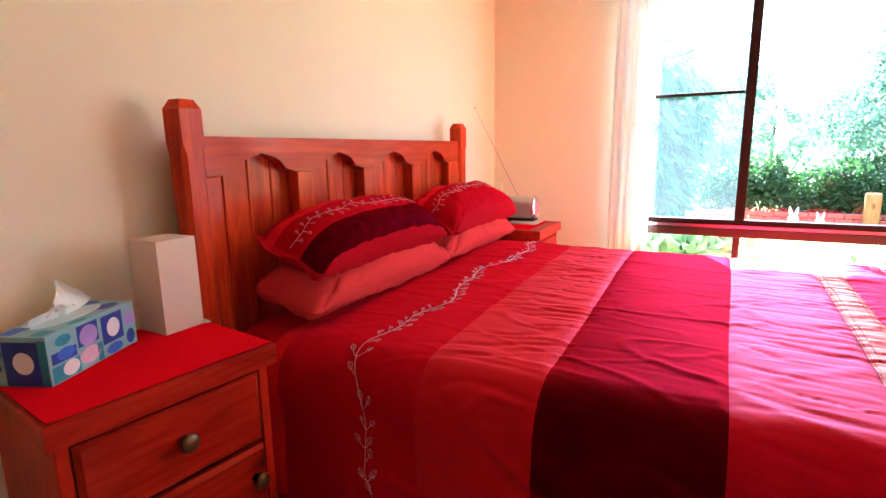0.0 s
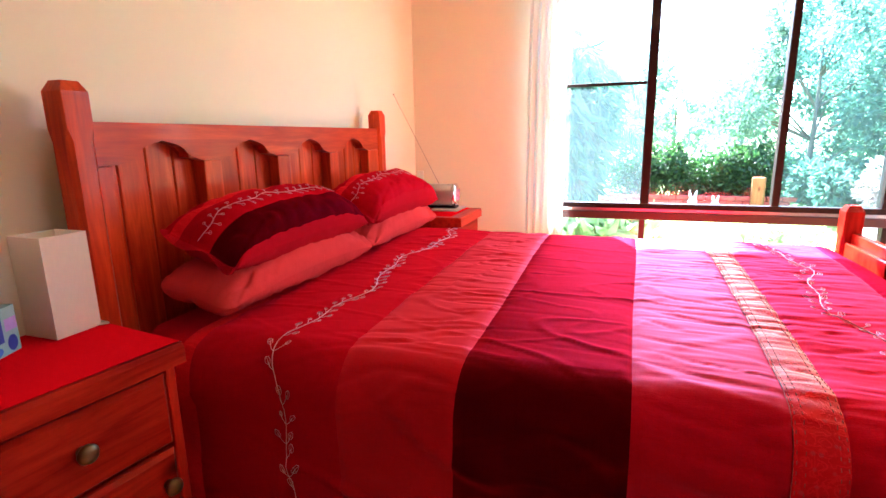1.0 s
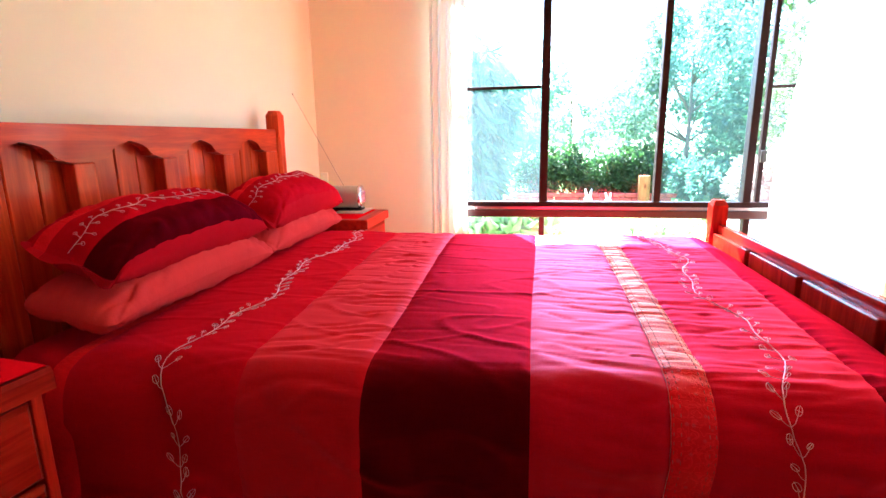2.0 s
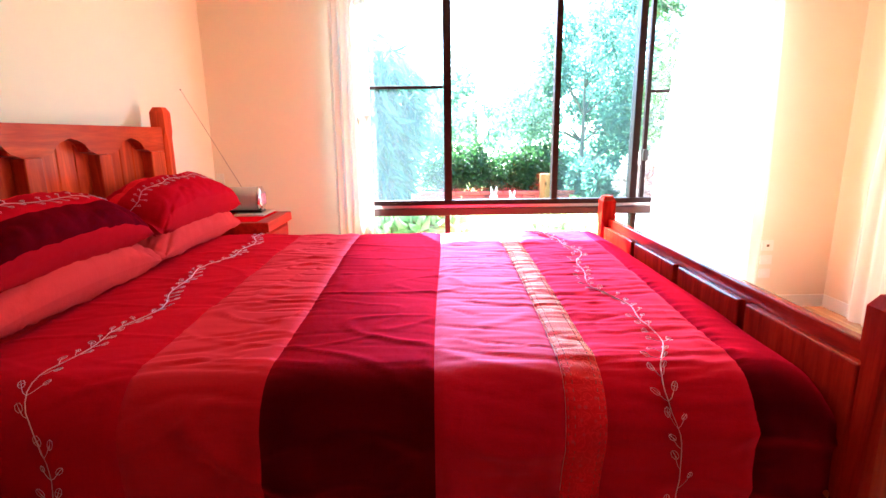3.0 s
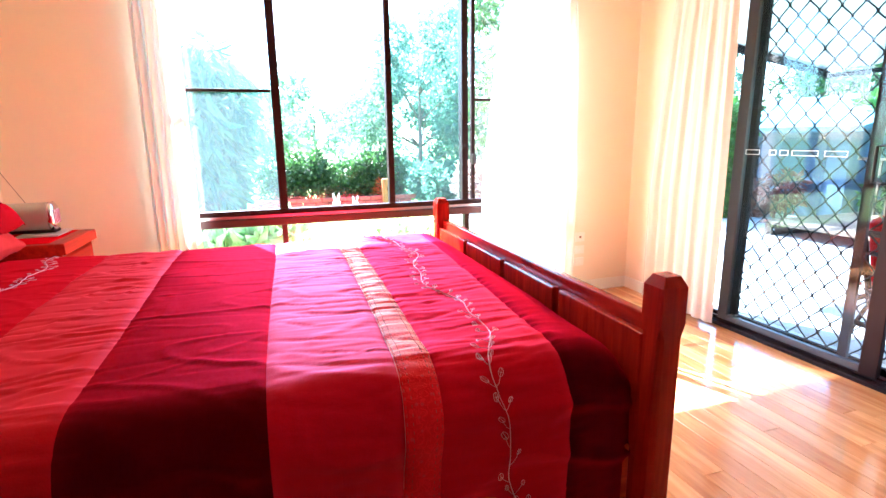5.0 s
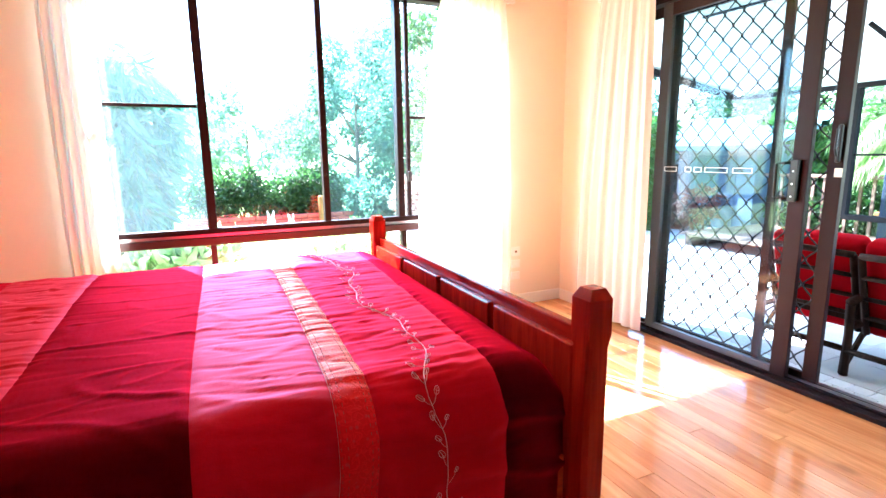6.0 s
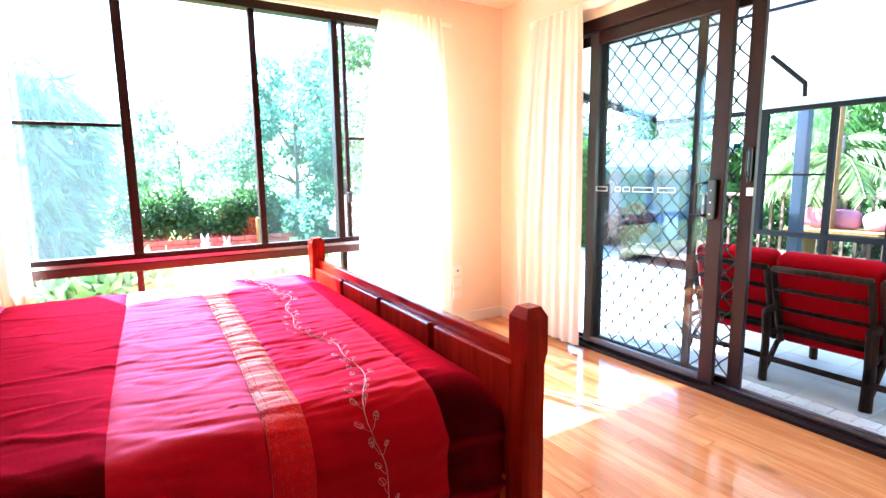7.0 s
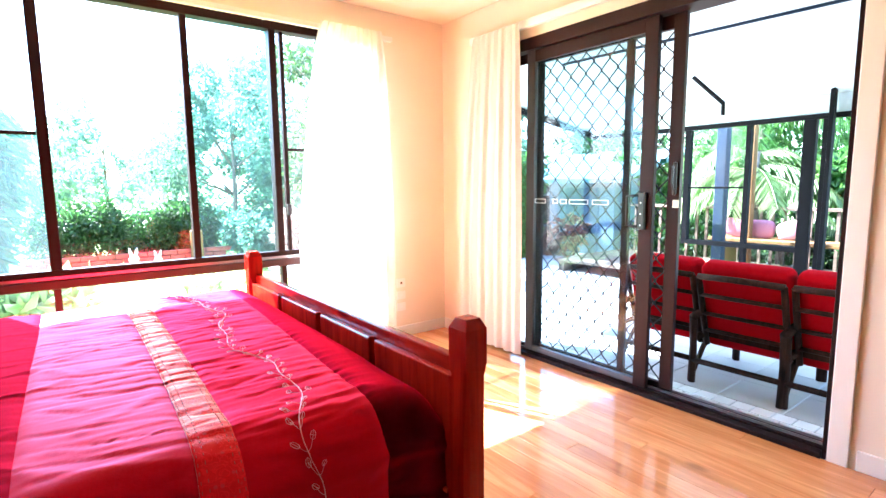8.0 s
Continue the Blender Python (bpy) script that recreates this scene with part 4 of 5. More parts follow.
def tissue_box():
    c0 = Vector((-1.119, 0.564, NZ))
    long_way = Vector((-0.094, 0.218, 0)).normalized()
    m = Matrix.Translation(c0) @ Matrix.Rotation(math.atan2(long_way.y, long_way.x), 4, "Z")
    t = thing("tissue_box", tuple(c0), "blue patterned tissue box with white tissue showing", "tissue box")
    ln, wd, h = 0.238, 0.11, 0.098
    bm = bmesh.new()
    box(0, ln, 0, wd, 0.001, h, 0.0015, bm)
    bm.transform(m)
    part("carton", bm, M_CARTON, t, "pale sage printed carton")

    def shape(face, a, b, colour, disc=False, k=1):
        """A printed square or disc on one face; a and b are ranges over its length and height."""
        if disc:
            ca, cb, ra, rb = 0.5 * (a[0] + a[1]), 0.5 * (b[0] + b[1]), 0.5 * (a[1] - a[0]), 0.5 * (b[1] - b[0])
            pts = [(ca + ra * math.cos(q), cb + rb * math.sin(q)) for q in (2 * math.pi * j / 20 for j in range(20))]
        else:
            pts = [(a[0], b[0]), (a[1], b[0]), (a[1], b[1]), (a[0], b[1])]
        out = 0.0003 * k
        ink = bmesh.new()
        spots = {"long": lambda p: (p[0] * ln, -out, p[1] * h), "end": lambda p: (-out, (1 - p[0]) * wd, p[1] * h),
                 "top": lambda p: (p[0] * ln, p[1] * wd, h + out)}[face]
        vs = [ink.verts.new(spots(p)) for p in pts]
        ink.faces.new(vs)
        ink.transform(m)
        part("print", ink, M_INK[colour], t, colour + " printed shape")

    for face, a, b, colour, disc, k in (
            ("end", (0.20, 0.84), (0.03, 0.90), "navy", False, 1), ("end", (0.36, 0.74), (0.26, 0.70), "white", True, 2), ("end", (0.84, 0.99), (0.03, 0.93), "teal", False, 1),
            ("end", (0.01, 0.19), (0.55, 0.82), "teal", True, 1), ("end", (0.03, 0.15), (0.30, 0.46), "blue", True, 1),
            ("long", (0.02, 0.30), (0.04, 0.36), "teal", False, 1), ("long", (0.12, 0.29), (0.06, 0.37), "white", True, 2), ("long", (0.03, 0.28), (0.40, 0.62), "navy", False, 1),
            ("long", (0.08, 0.27), (0.42, 0.66), "blue", True, 2), ("long", (0.08, 0.24), (0.70, 0.92), "teal", True, 1),
            ("long", (0.30, 0.53), (0.50, 0.94), "navy", False, 1), ("long", (0.32, 0.52), (0.46, 0.90), "lilac", True, 2), ("long", (0.30, 0.54), (0.10, 0.44), "pink", True, 1),
            ("long", (0.50, 0.56), (0.03, 0.42), "teal", False, 1), ("long", (0.57, 0.83), (0.30, 0.92), "navy", False, 1), ("long", (0.63, 0.79), (0.40, 0.82), "white", True, 2),
            ("long", (0.60, 0.80), (0.03, 0.26), "blue", True, 1), ("long", (0.86, 0.99), (0.50, 0.76), "lilac", False, 1), ("long", (0.86, 0.97), (0.06, 0.40), "navy", True, 1),
            ("top", (0.03, 0.20), (0.66, 0.92), "blue", False, 1), ("top", (0.02, 0.16), (0.08, 0.34), "teal", False, 1), ("top", (0.70, 0.92), (0.10, 0.42), "navy", True, 1),
            ("top", (0.62, 0.80), (0.70, 0.94), "teal", False, 1), ("top", (0.30, 0.48), (0.04, 0.20), "teal", True, 1), ("top", (0.84, 0.97), (0.60, 0.90), "blue", True, 1)):
        shape(face, a, b, colour, disc, k)
    slot = bmesh.new()
    pts = [(0.5 * ln + 0.085 * math.cos(a), 0.5 * wd + 0.028 * math.sin(a)) for a in (2 * math.pi * k / 24 for k in range(24))]
    prism(pts, "z", h + 0.0005, h + 0.0025, slot)
    slot.transform(m)
    part("slot_film", slot, M_SLOT, t, "pale plastic slot film")

    def f(u, v):
        k = 0.10 + 0.90 * v
        a0, y0, tip_a, tip_y, tall, wide = petal
        ang = 2.6 * (u - 0.5)
        r = wide * (1 - k) ** 0.8 * (1 + 0.22 * math.sin(9 * u + 3 * v))
        a = a0 + tip_a * k + r * math.sin(ang)
        y = y0 + tip_y * k * k + r * 0.55 * math.cos(ang) + 0.004 * math.sin(14 * u + 7 * v)
        return (a, y, h + 0.001 + tall * (k ** 0.9) - 0.012 * (1 - k) * math.cos(2 * ang))

    bm = bmesh.new()
    for petal in ((0.60 * ln, 0.40 * wd, -0.03, 0.02, 0.078, 0.05), (0.34 * ln, 0.45 * wd, 0.012, -0.01, 0.034, 0.058), (0.47 * ln, 0.5 * wd, 0.03, 0.01, 0.022, 0.04)):
        sheet(18, 12, f, bm)
    bm.transform(m)
    part("tissue", bm, M_PAPER, t, "crumpled white tissue", smooth=True)


M_CARTON = plain("sage_carton", (0.22, 0.40, 0.43), 0.45, 0.3, 30.0, 90.0, 0.05)
M_INK = {"navy": plain("navy_ink", (0.010, 0.028, 0.26), 0.45, 0.5, 45.0), "blue": plain("blue_ink", (0.03, 0.11, 0.52), 0.45, 0.4, 45.0),
         "teal": plain("teal_ink", (0.02, 0.22, 0.30), 0.45, 0.5, 45.0), "white": plain("white_ink", (0.72, 0.66, 0.68), 0.45, 0.25, 60.0),
         "lilac": plain("lilac_ink", (0.36, 0.24, 0.58), 0.45, 0.4, 45.0), "pink": plain("pink_ink", (0.66, 0.40, 0.50), 0.45, 0.35, 45.0)}
M_SLOT = plain("pale_film", (0.62, 0.74, 0.76), 0.3, 0.1)
tissue_box()


def radio():
    c = thing("radio", (-1.07, 3.0, NZ), "silver portable radio with a raised antenna", "radio")
    x0, x1, yc, zc = -1.215, -0.985, 3.0, NZ + 0.084

    def ring_profile(x, k):
        return [(x, yc + 0.050 * k * math.copysign(abs(math.cos(a)) ** 0.8, math.cos(a)), zc + 0.066 * k * math.copysign(abs(math.sin(a)) ** 0.8, math.sin(a)))
                for a in (2 * math.pi * j / 28 for j in range(28))]

    def barrel(stations):
        bm = bmesh.new()
        rings = [[bm.verts.new(p) for p in ring_profile(x, k)] for x, k in stations]
        for a, b in zip(rings, rings[1:]):
            for j in range(28):
                bm.faces.new((a[j], a[(j + 1) % 28], b[(j + 1) % 28], b[j]))
        bm.faces.new(rings[0][::-1]), bm.faces.new(rings[-1])
        return bm

    body = part("body", barrel([(x0, 0.9), (x0 + 0.008, 1.0), (x1 - 0.004, 1.0), (x1, 0.97)]), M_SILVER, c, smooth=True)
    part("end_cap", barrel([(x1 + 0.001, 1.03), (x1 + 0.012, 1.05), (x1 + 0.02, 0.9), (x1 + 0.024, 0.7)]), M_CHROME, c, "chrome end cap", smooth=True)
    for k in range(4):
        y = yc - 0.03 + 0.02 * k
        part("speaker_bar", box(x1 + 0.014, x1 + 0.0265, y - 0.005, y + 0.005, zc - 0.034, zc + 0.034, 0.003), M_PINKBAR, c, "pink-tinted chrome bar")
    part("foot", box(x0 + 0.01, x1 + 0.02, yc - 0.034, yc + 0.034, NZ + 0.009, NZ + 0.024, 0.004), M_BLACK, c)
    part("dial", lathe([(0.012, 0), (0.012, 0.008)], (x1 + 0.01, yc - 0.03, zc - 0.054), sides=14, axis="x"), M_BLACK, c)
    a, b = Vector((-1.08, 3.02, zc + 0.055)), Vector((-1.352, 3.0, 1.405))
    ant = part("antenna", tube([a, a.lerp(b, 0.34)], 0.0019, sides=8), M_ANT, c, "telescopic steel antenna")
    part("section", tube([a.lerp(b, 0.34), a.lerp(b, 0.67)], 0.0014, sides=8), M_ANT, ant)
    part("section", tube([a.lerp(b, 0.67), b], 0.0010, sides=8), M_ANT, ant)
    part("tip", lathe([(0.001, -0.004), (0.004, -0.002), (0.004, 0.003), (0.001, 0.004)], tuple(b), sides=10), M_ANT, ant)


M_PINKBAR = plain("pink_chrome", (0.75, 0.45, 0.60), 0.2, 0.05, 10.0, 200.0, 0.0, 0.8)
M_ANT = plain("dull_steel", (0.34, 0.24, 0.19), 0.35, 0.1, 10.0, 200.0, 0.0, 0.7)
radio()
bm = box(-1.10, -0.93, 2.885, 3.09, NZ + 0.0015, NZ + 0.008, 0.001)
solid("magazine", bm, plain("magazine_cover", (0.55, 0.47, 0.45), 0.3, 0.5, 25.0, 90.0, 0.05), "thin glossy magazine under the radio", "magazine")

# wall plates
p = thing("power_outlet", (-1.345, WY - 0.001, 0.90), "white double power outlet on the wall", "power outlet")
part("plate", box(-1.37, -1.32, WY - 0.011, WY - 0.001, 0.865, 0.935, 0.003), M_PLATE, p)
part("switch", box(-1.355, -1.345, WY - 0.015, WY - 0.0112, 0.905, 0.92, 0.001), M_PLATE, p)
for z, hh, label in ((0.424, 0.07, "white television outlet plate"), (0.328, 0.062, "white power outlet plate"), (0.236, 0.062, "cream power outlet plate")):
    p = thing("wall_plate", (2.17, WY - 0.001, z), label, "wall plate", "wall plates by the corner")
    part("plate", box(2.128, 2.205, WY - 0.010, WY - 0.001, z - hh / 2, z + hh / 2, 0.003), M_PLATE, p)
    part("socket", box(2.158, 2.175, WY - 0.013, WY - 0.0102, z - 0.008, z + 0.008, 0.001), M_BRASS if z > 0.4 else M_TRIM, p)


# ---- outside: patio ----
GZ = -0.06
M_PAVE = plain("pale_patio_tile", (0.44, 0.43, 0.42), 0.4, 0.1, 3.0, 90.0, 0.2)
M_PAVE_W = plain("white_washed_paver", (0.68, 0.68, 0.68), 0.6, 0.14, 9.0, 120.0, 0.5)
M_CANE = wood("dark_cane", (0.014, 0.007, 0.005), (0.05, 0.024, 0.016), "z", 0.6, 0.0)
M_CUSHION = cloth("red_cushion_canvas", (0.36, 0.002, 0.006), 0.8, 0.1)
M_POST = plain("charcoal_powder_coat", (0.007, 0.007, 0.008), 0.7, 0.15, Specular_IOR_Level=0.1)
M_BLUEPOST = plain("blue_grey_steel", (0.020, 0.030, 0.055), 0.7, 0.12, Specular_IOR_Level=0.1)
M_SHEDDOOR = plain("faded_blue_door", (0.10, 0.14, 0.20), 0.6, 0.1)
M_ROOF = sheer("translucent_white_roofing", (0.60, 0.68, 0.69), 0.0, 0.012)
M_ROOFBEAM = plain("white_painted_beam", (0.78, 0.80, 0.80), 0.5, 0.04)
M_DECK = wood("weathered_deck", (0.12, 0.085, 0.065), (0.22, 0.16, 0.125), "y", 0.7, 0.0)
M_TIMBER = wood("pine_garden_post", (0.16, 0.08, 0.03), (0.28, 0.16, 0.07), "z", 0.6, 0.0)
M_PINK = cloth("pink_cushion", (0.40, 0.15, 0.20), 0.8)
M_BRICK = plain("red_garden_brick", (0.36, 0.075, 0.05), 0.85, 0.3, 14.0, 80.0, 0.6, depth=0.004)
M_ORN = plain("painted_garden_ornament", (0.72, 0.66, 0.58), 0.6, 0.06)
M_LAWN = plain("lawn", (0.16, 0.24, 0.05), 0.9, 0.4, 1.5, 60.0, 1.0, depth=0.02)
M_BARK = plain("tree_bark", (0.16, 0.12, 0.09), 0.9, 0.3, 9.0, 70.0, 0.8, depth=0.01)
L_HEDGE = leaf("hedge_leaves", (0.014, 0.045, 0.016), (0.055, 0.11, 0.03), light=0.35)
L_TREE = leaf("tree_leaves", (0.065, 0.115, 0.10), (0.14, 0.20, 0.15), light=0.55)
# Paled leaf colours stand in for haze and glare on distant trees.
L_FAR = leaf("haze_paled_tree_leaves", (0.14, 0.20, 0.18), (0.22, 0.28, 0.23), light=0.6)
L_PALM = leaf("palm_leaves", (0.05, 0.11, 0.10), (0.15, 0.21, 0.13), light=0.5)
L_BRIGHT = leaf("bright_garden_leaves", (0.05, 0.12, 0.03), (0.12, 0.22, 0.05), light=0.5)
# Greens lifted towards white; the strong sunlight is put into the colour.
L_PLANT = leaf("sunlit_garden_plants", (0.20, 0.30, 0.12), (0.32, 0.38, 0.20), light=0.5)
L_FROND = leaf("light_palm_fronds", (0.14, 0.20, 0.06), (0.24, 0.30, 0.12), light=0.5)
L_FLOWER = leaf("pale_flowering_leaves", (0.30, 0.16, 0.15), (0.55, 0.40, 0.38), light=0.4)
L_RED = leaf("red_garden_leaves", (0.16, 0.03, 0.03), (0.26, 0.12, 0.09), light=0.3)

solid("ground", sheet(40, 40, lambda u, v: ((u - 0.5) * 240, (v - 0.5) * 240 + 60, -0.16 + 0.02 * noise.noise(Vector((u * 40, v * 40, 0))))),
      M_LAWN, "sunlit garden lawn", "ground", "structure")
XP, YP0, YP1 = 5.6, -3.0, 3.35  # far side of the patio, its two ends
solid("patio_slab", box(DX + T + 0.001, XP + 3.2, YP0, 8.2, -0.155, GZ - 0.012), M_PAVE, "concrete slab of the patio", "patio", "structure")


def patio_tiles():
    base = thing("pavement", (4, 1, GZ), "pale patio tiles", "paving", kind="structure")
    a, b = DX + T + 0.02, DX + T + 0.30
    shared = {}

    def tile(x, y, w, d, m, key):
        if key not in shared:
            bm = box(0, w, 0, d, -0.011, 0.0, 0.003, segments=1)
            shared[key] = finish(bm, "tile", m)
        ob = new("tile", shared[key])
        ob.parent = base
        ob.location = Vector((x - 4, y - 1, 0))

    for i in range(3):
        for j in range(44):
            tile(a + i * 0.10, -1.0 + j * 0.10 + 0.05 * (i % 2), 0.096, 0.096, M_PAVE_W, "small")
    x = a + 0.305
    for i in range(8):
        for j in range(16):
            tile(x + i * 0.345, -1.0 + j * 0.345, 0.34, 0.34, M_PAVE, "large")


def patio_chair():
    """Low cane lounge chair seen from its back: log frame, rails, red cushions. Back towards -x."""
    c = thing("lounge_chair", (0, 0, 0), "dark cane lounge chair with red cushions", "lounge chair", "patio lounge chairs")
    w, r = 0.243, 0.021
    for s in (-1, 1):
        y = s * w
        part("back_leg", tube([(0.0, y, 0), (0.005, y * 1.0, 0.22), (-0.01, y, 0.40)], [r, r * 0.9, r], sides=9), M_CANE, c, smooth=True)
        part("front_leg", tube([(0.62, y, 0), (0.615, y, 0.30), (0.60, y, 0.50)], r, sides=9), M_CANE, c, smooth=True)
        part("back_post", tube([(0.14, y * 0.93, 0.22), (0.05, y * 0.93, 0.48), (-0.01, y * 0.93, 0.665)], r * 0.85, sides=9), M_CANE, c, smooth=True)
        part("arm", tube([(-0.02, y, 0.41), (0.30, y * 1.04, 0.47), (0.64, y, 0.50)], r, sides=9), M_CANE, c, smooth=True)
        part("brace", tube([(0.02, y, 0.06), (0.14, y, 0.20), (0.30, y, 0.27)], r * 0.6, sides=8), M_CANE, c, smooth=True)
        part("side_rail", tube([(0.0, y, 0.27), (0.62, y, 0.31)], r * 0.85, sides=8), M_CANE, c, smooth=True)
    part("top_rail", tube([(-0.01, -w * 0.95, 0.665), (-0.02, 0, 0.67), (-0.01, w * 0.95, 0.665)], r * 0.9, sides=9), M_CANE, c, smooth=True)
    for z, x in ((0.55, 0.022), (0.43, 0.062), (0.32, 0.10)):
        part("back_rail", tube([(x, -w * 0.93, z), (x, w * 0.93, z)], r * 0.62, sides=8), M_CANE, c, smooth=True)
    part("stretcher", tube([(0.0, -w, 0.14), (0.0, w, 0.14)], r * 0.85, sides=8), M_CANE, c, smooth=True)
    part("stretcher", tube([(0.61, -w, 0.20), (0.61, w, 0.20)], r * 0.8, sides=8), M_CANE, c, smooth=True)
    bm = box(0.0, 0.13, -0.245, 0.245, 0.0, 0.555, 0.045, segments=4)
    bm.transform(Matrix.Translation((0.155, 0, 0.20)) @ Matrix.Rotation(radians(-15), 4, "Y"))
    part("back_cushion", bm, M_CUSHION, c, "red back cushion", smooth=True)
    part("seat_cushion", box(0.17, 0.66, -0.225, 0.225, 0.30, 0.42, 0.045, segments=4), M_CUSHION, c, "red seat cushion", smooth=True)
    part("seat_frame", box(0.12, 0.62, -0.21, 0.21, 0.27, 0.30), M_CANE, c)
    return c


chair = patio_chair()
chair.matrix_basis = pose(3.15, 1.355, GZ)
for y in (1.855, 0.855, 0.355):
    copy_thing(chair, pose(3.15 + 0.01 * y, y, GZ))


def patio_windows():
    w = thing("patio_screen", (XP, 2.2, GZ), "black-framed glazed wall of the patio", "glazed wall")
    zt, zm = 1.72, 0.50
    part("head_rail", box(XP, XP + 0.07, -2.0, 4.2, zt, zt + 0.045, 0.004), M_POST, w)
    part("transom", box(XP, XP + 0.07, 1.84, 2.98, zm, zm + 0.05, 0.004), M_POST, w)
    part("bottom_rail", box(XP, XP + 0.07, 1.84, 2.98, GZ, GZ + 0.06, 0.004), M_POST, w)
    for y, a, b, t in ((2.93, zm, zt, 0.06), (2.33, GZ + 0.06, zt, 0.045), (1.79, GZ, zt, 0.10), (1.69, GZ, zt, 0.05), (1.38, GZ, zt, 0.06)):
        part("mullion", box(XP + 0.001, XP + 0.069, y, y + t, a, b - 0.001, 0.003), M_POST, w)
    part("glazing_bar", box(XP + 0.02, XP + 0.04, 2.376, 2.929, 1.10, 1.12), M_POST, w)
    for ya, yb, a, b in ((2.376, 2.93, zm + 0.05, zt), (1.89, 2.33, zm + 0.05, zt), (2.376, 2.93, GZ + 0.06, zm), (1.89, 2.33, GZ + 0.06, zm), (1.44, 1.69, GZ, zt)):
        p = part("pane", box(XP + 0.03, XP + 0.034, ya, yb, a, b), M_GLASS_PATIO, w)
        p.visible_shadow = False


patio_windows()
pp = solid("patio_post", box(XP - 0.09, XP - 0.01, 1.645, 1.68, GZ, 2.02, 0.006), M_POST, "dark steel patio post", "post")
solid("blue_steel_post", box(XP + 0.9, XP + 1.02, 2.95, 3.07, GZ - 0.1, 2.2, 0.01), M_BLUEPOST, "blue-grey steel post outside the glazing", "post")
solid("timber_post", box(XP + 1.4, XP + 1.50, 2.84, 2.92, GZ - 0.1, 2.4, 0.01), M_TIMBER, "pale timber deck post", "post")


def patio_roof():
    r = thing("patio_roof", (4.2, 1, 2.4), "white translucent patio roof", "patio roof", kind="structure")
    za, zb = 2.42, 1.86
    xa, xb = DX + T + 0.005, XP + 0.5

    def f(u, v):
        x = xa + (xb - xa) * u
        return (x, -2.6 + 7.2 * v, za + (zb - za) * u + 0.006 * math.sin(2 * math.pi * v * 70))

    part("roof_sheet", sheet(2, 420, f), M_ROOF, r, smooth=True)
    for y in (-1.0, 0.6, 4.52):
        bm = prism([(xa, za - 0.02), (xb, zb - 0.02), (xb, zb - 0.09), (xa, za - 0.09)], "y", y, y + 0.05)
        part("rafter", bm, M_ROOFBEAM if y < 3 else M_POST, r)
    part("gable_sheet", box(XP + 0.02, XP + 0.03, -2.0, 3.3, 1.766, 1.93), M_ROOF, r, "pale infill under the roof edge")


patio_roof()
solid("conduit", tube([(3.80, 3.2, 2.215), (3.83, 1.6, 2.209), (3.90, -1.0, 2.196)], 0.012, sides=8), M_BLUEPOST, "thin grey conduit under the patio roof", "conduit")
ar = thing("awning_arm", (4.4, 2.35, 1.9), "dark folding awning arm", "awning arm")
part("arm", tube([(4.6, 2.42, 2.07), (4.6, 2.16, 1.82)], 0.018, sides=8), M_POST, ar)
part("bracket", tube([(4.6, 2.16, 1.83), (4.6, 2.155, 1.72)], 0.016, sides=8), M_POST, ar)


def deck():
    d = thing("deck", (XP + 1.6, 2.2, 0), "timber deck with a balustrade", "deck")
    for k in range(14):
        x = XP + 0.25 + 0.125 * k
        part("deck_board", box(x, x + 0.118, -1.5, 5.0, 0.06, 0.09), M_DECK, d)
    part("bearer", box(XP + 0.24, XP + 2.0, -1.4, -1.3, -0.17, 0.059), M_DECK, d)
    part("bearer", box(XP + 0.24, XP + 2.0, 4.8, 4.9, -0.17, 0.059), M_DECK, d)
    xr = XP + 1.9
    part("hand_rail", box(xr - 0.03, xr + 0.04, -1.5, 5.0, 0.80, 0.84, 0.004), M_DECK, d)
    for k in range(46):
        y = -1.45 + 0.14 * k
        part("baluster", box(xr - 0.012, xr + 0.012, y, y + 0.035, 0.09, 0.80), M_DECK, d)


deck()
be = thing("outdoor_bench", (XP + 1.5, 2.5, 0.09), "timber bench with pink cushions on the deck", "bench")
part("bench_seat", box(XP + 1.3, XP + 1.75, 1.7, 3.3, 0.42, 0.46, 0.005), M_TIMBER, be)
for y in (1.8, 3.1):
    part("leg", box(XP + 1.35, XP + 1.7, y, y + 0.08, 0.09, 0.419), M_TIMBER, be)
for k, y in enumerate((2.44, 2.76, 3.06)):
    bm = bmesh.new()
    bmesh.ops.create_uvsphere(bm, u_segments=16, v_segments=10, radius=1.0)
    for v in bm.verts:
        x, yy, z = v.co
        v.co = (math.copysign(abs(x) ** 0.8, x) * 0.07, math.copysign(abs(yy) ** 0.55, yy) * 0.15, math.copysign(abs(z) ** 0.55, z) * 0.115)
    bm.transform(Matrix.Translation((XP + 1.55, y, 0.577)) @ Matrix.Rotation(radians(18 * (k - 1)), 4, "X"))
    solid("cushion", bm, M_PINK if k != 0 else cloth("pale_pink_cushion", (0.45, 0.22, 0.26)), "pink scatter cushion on the bench", "cushion", group="pink bench cushions", smooth=True)


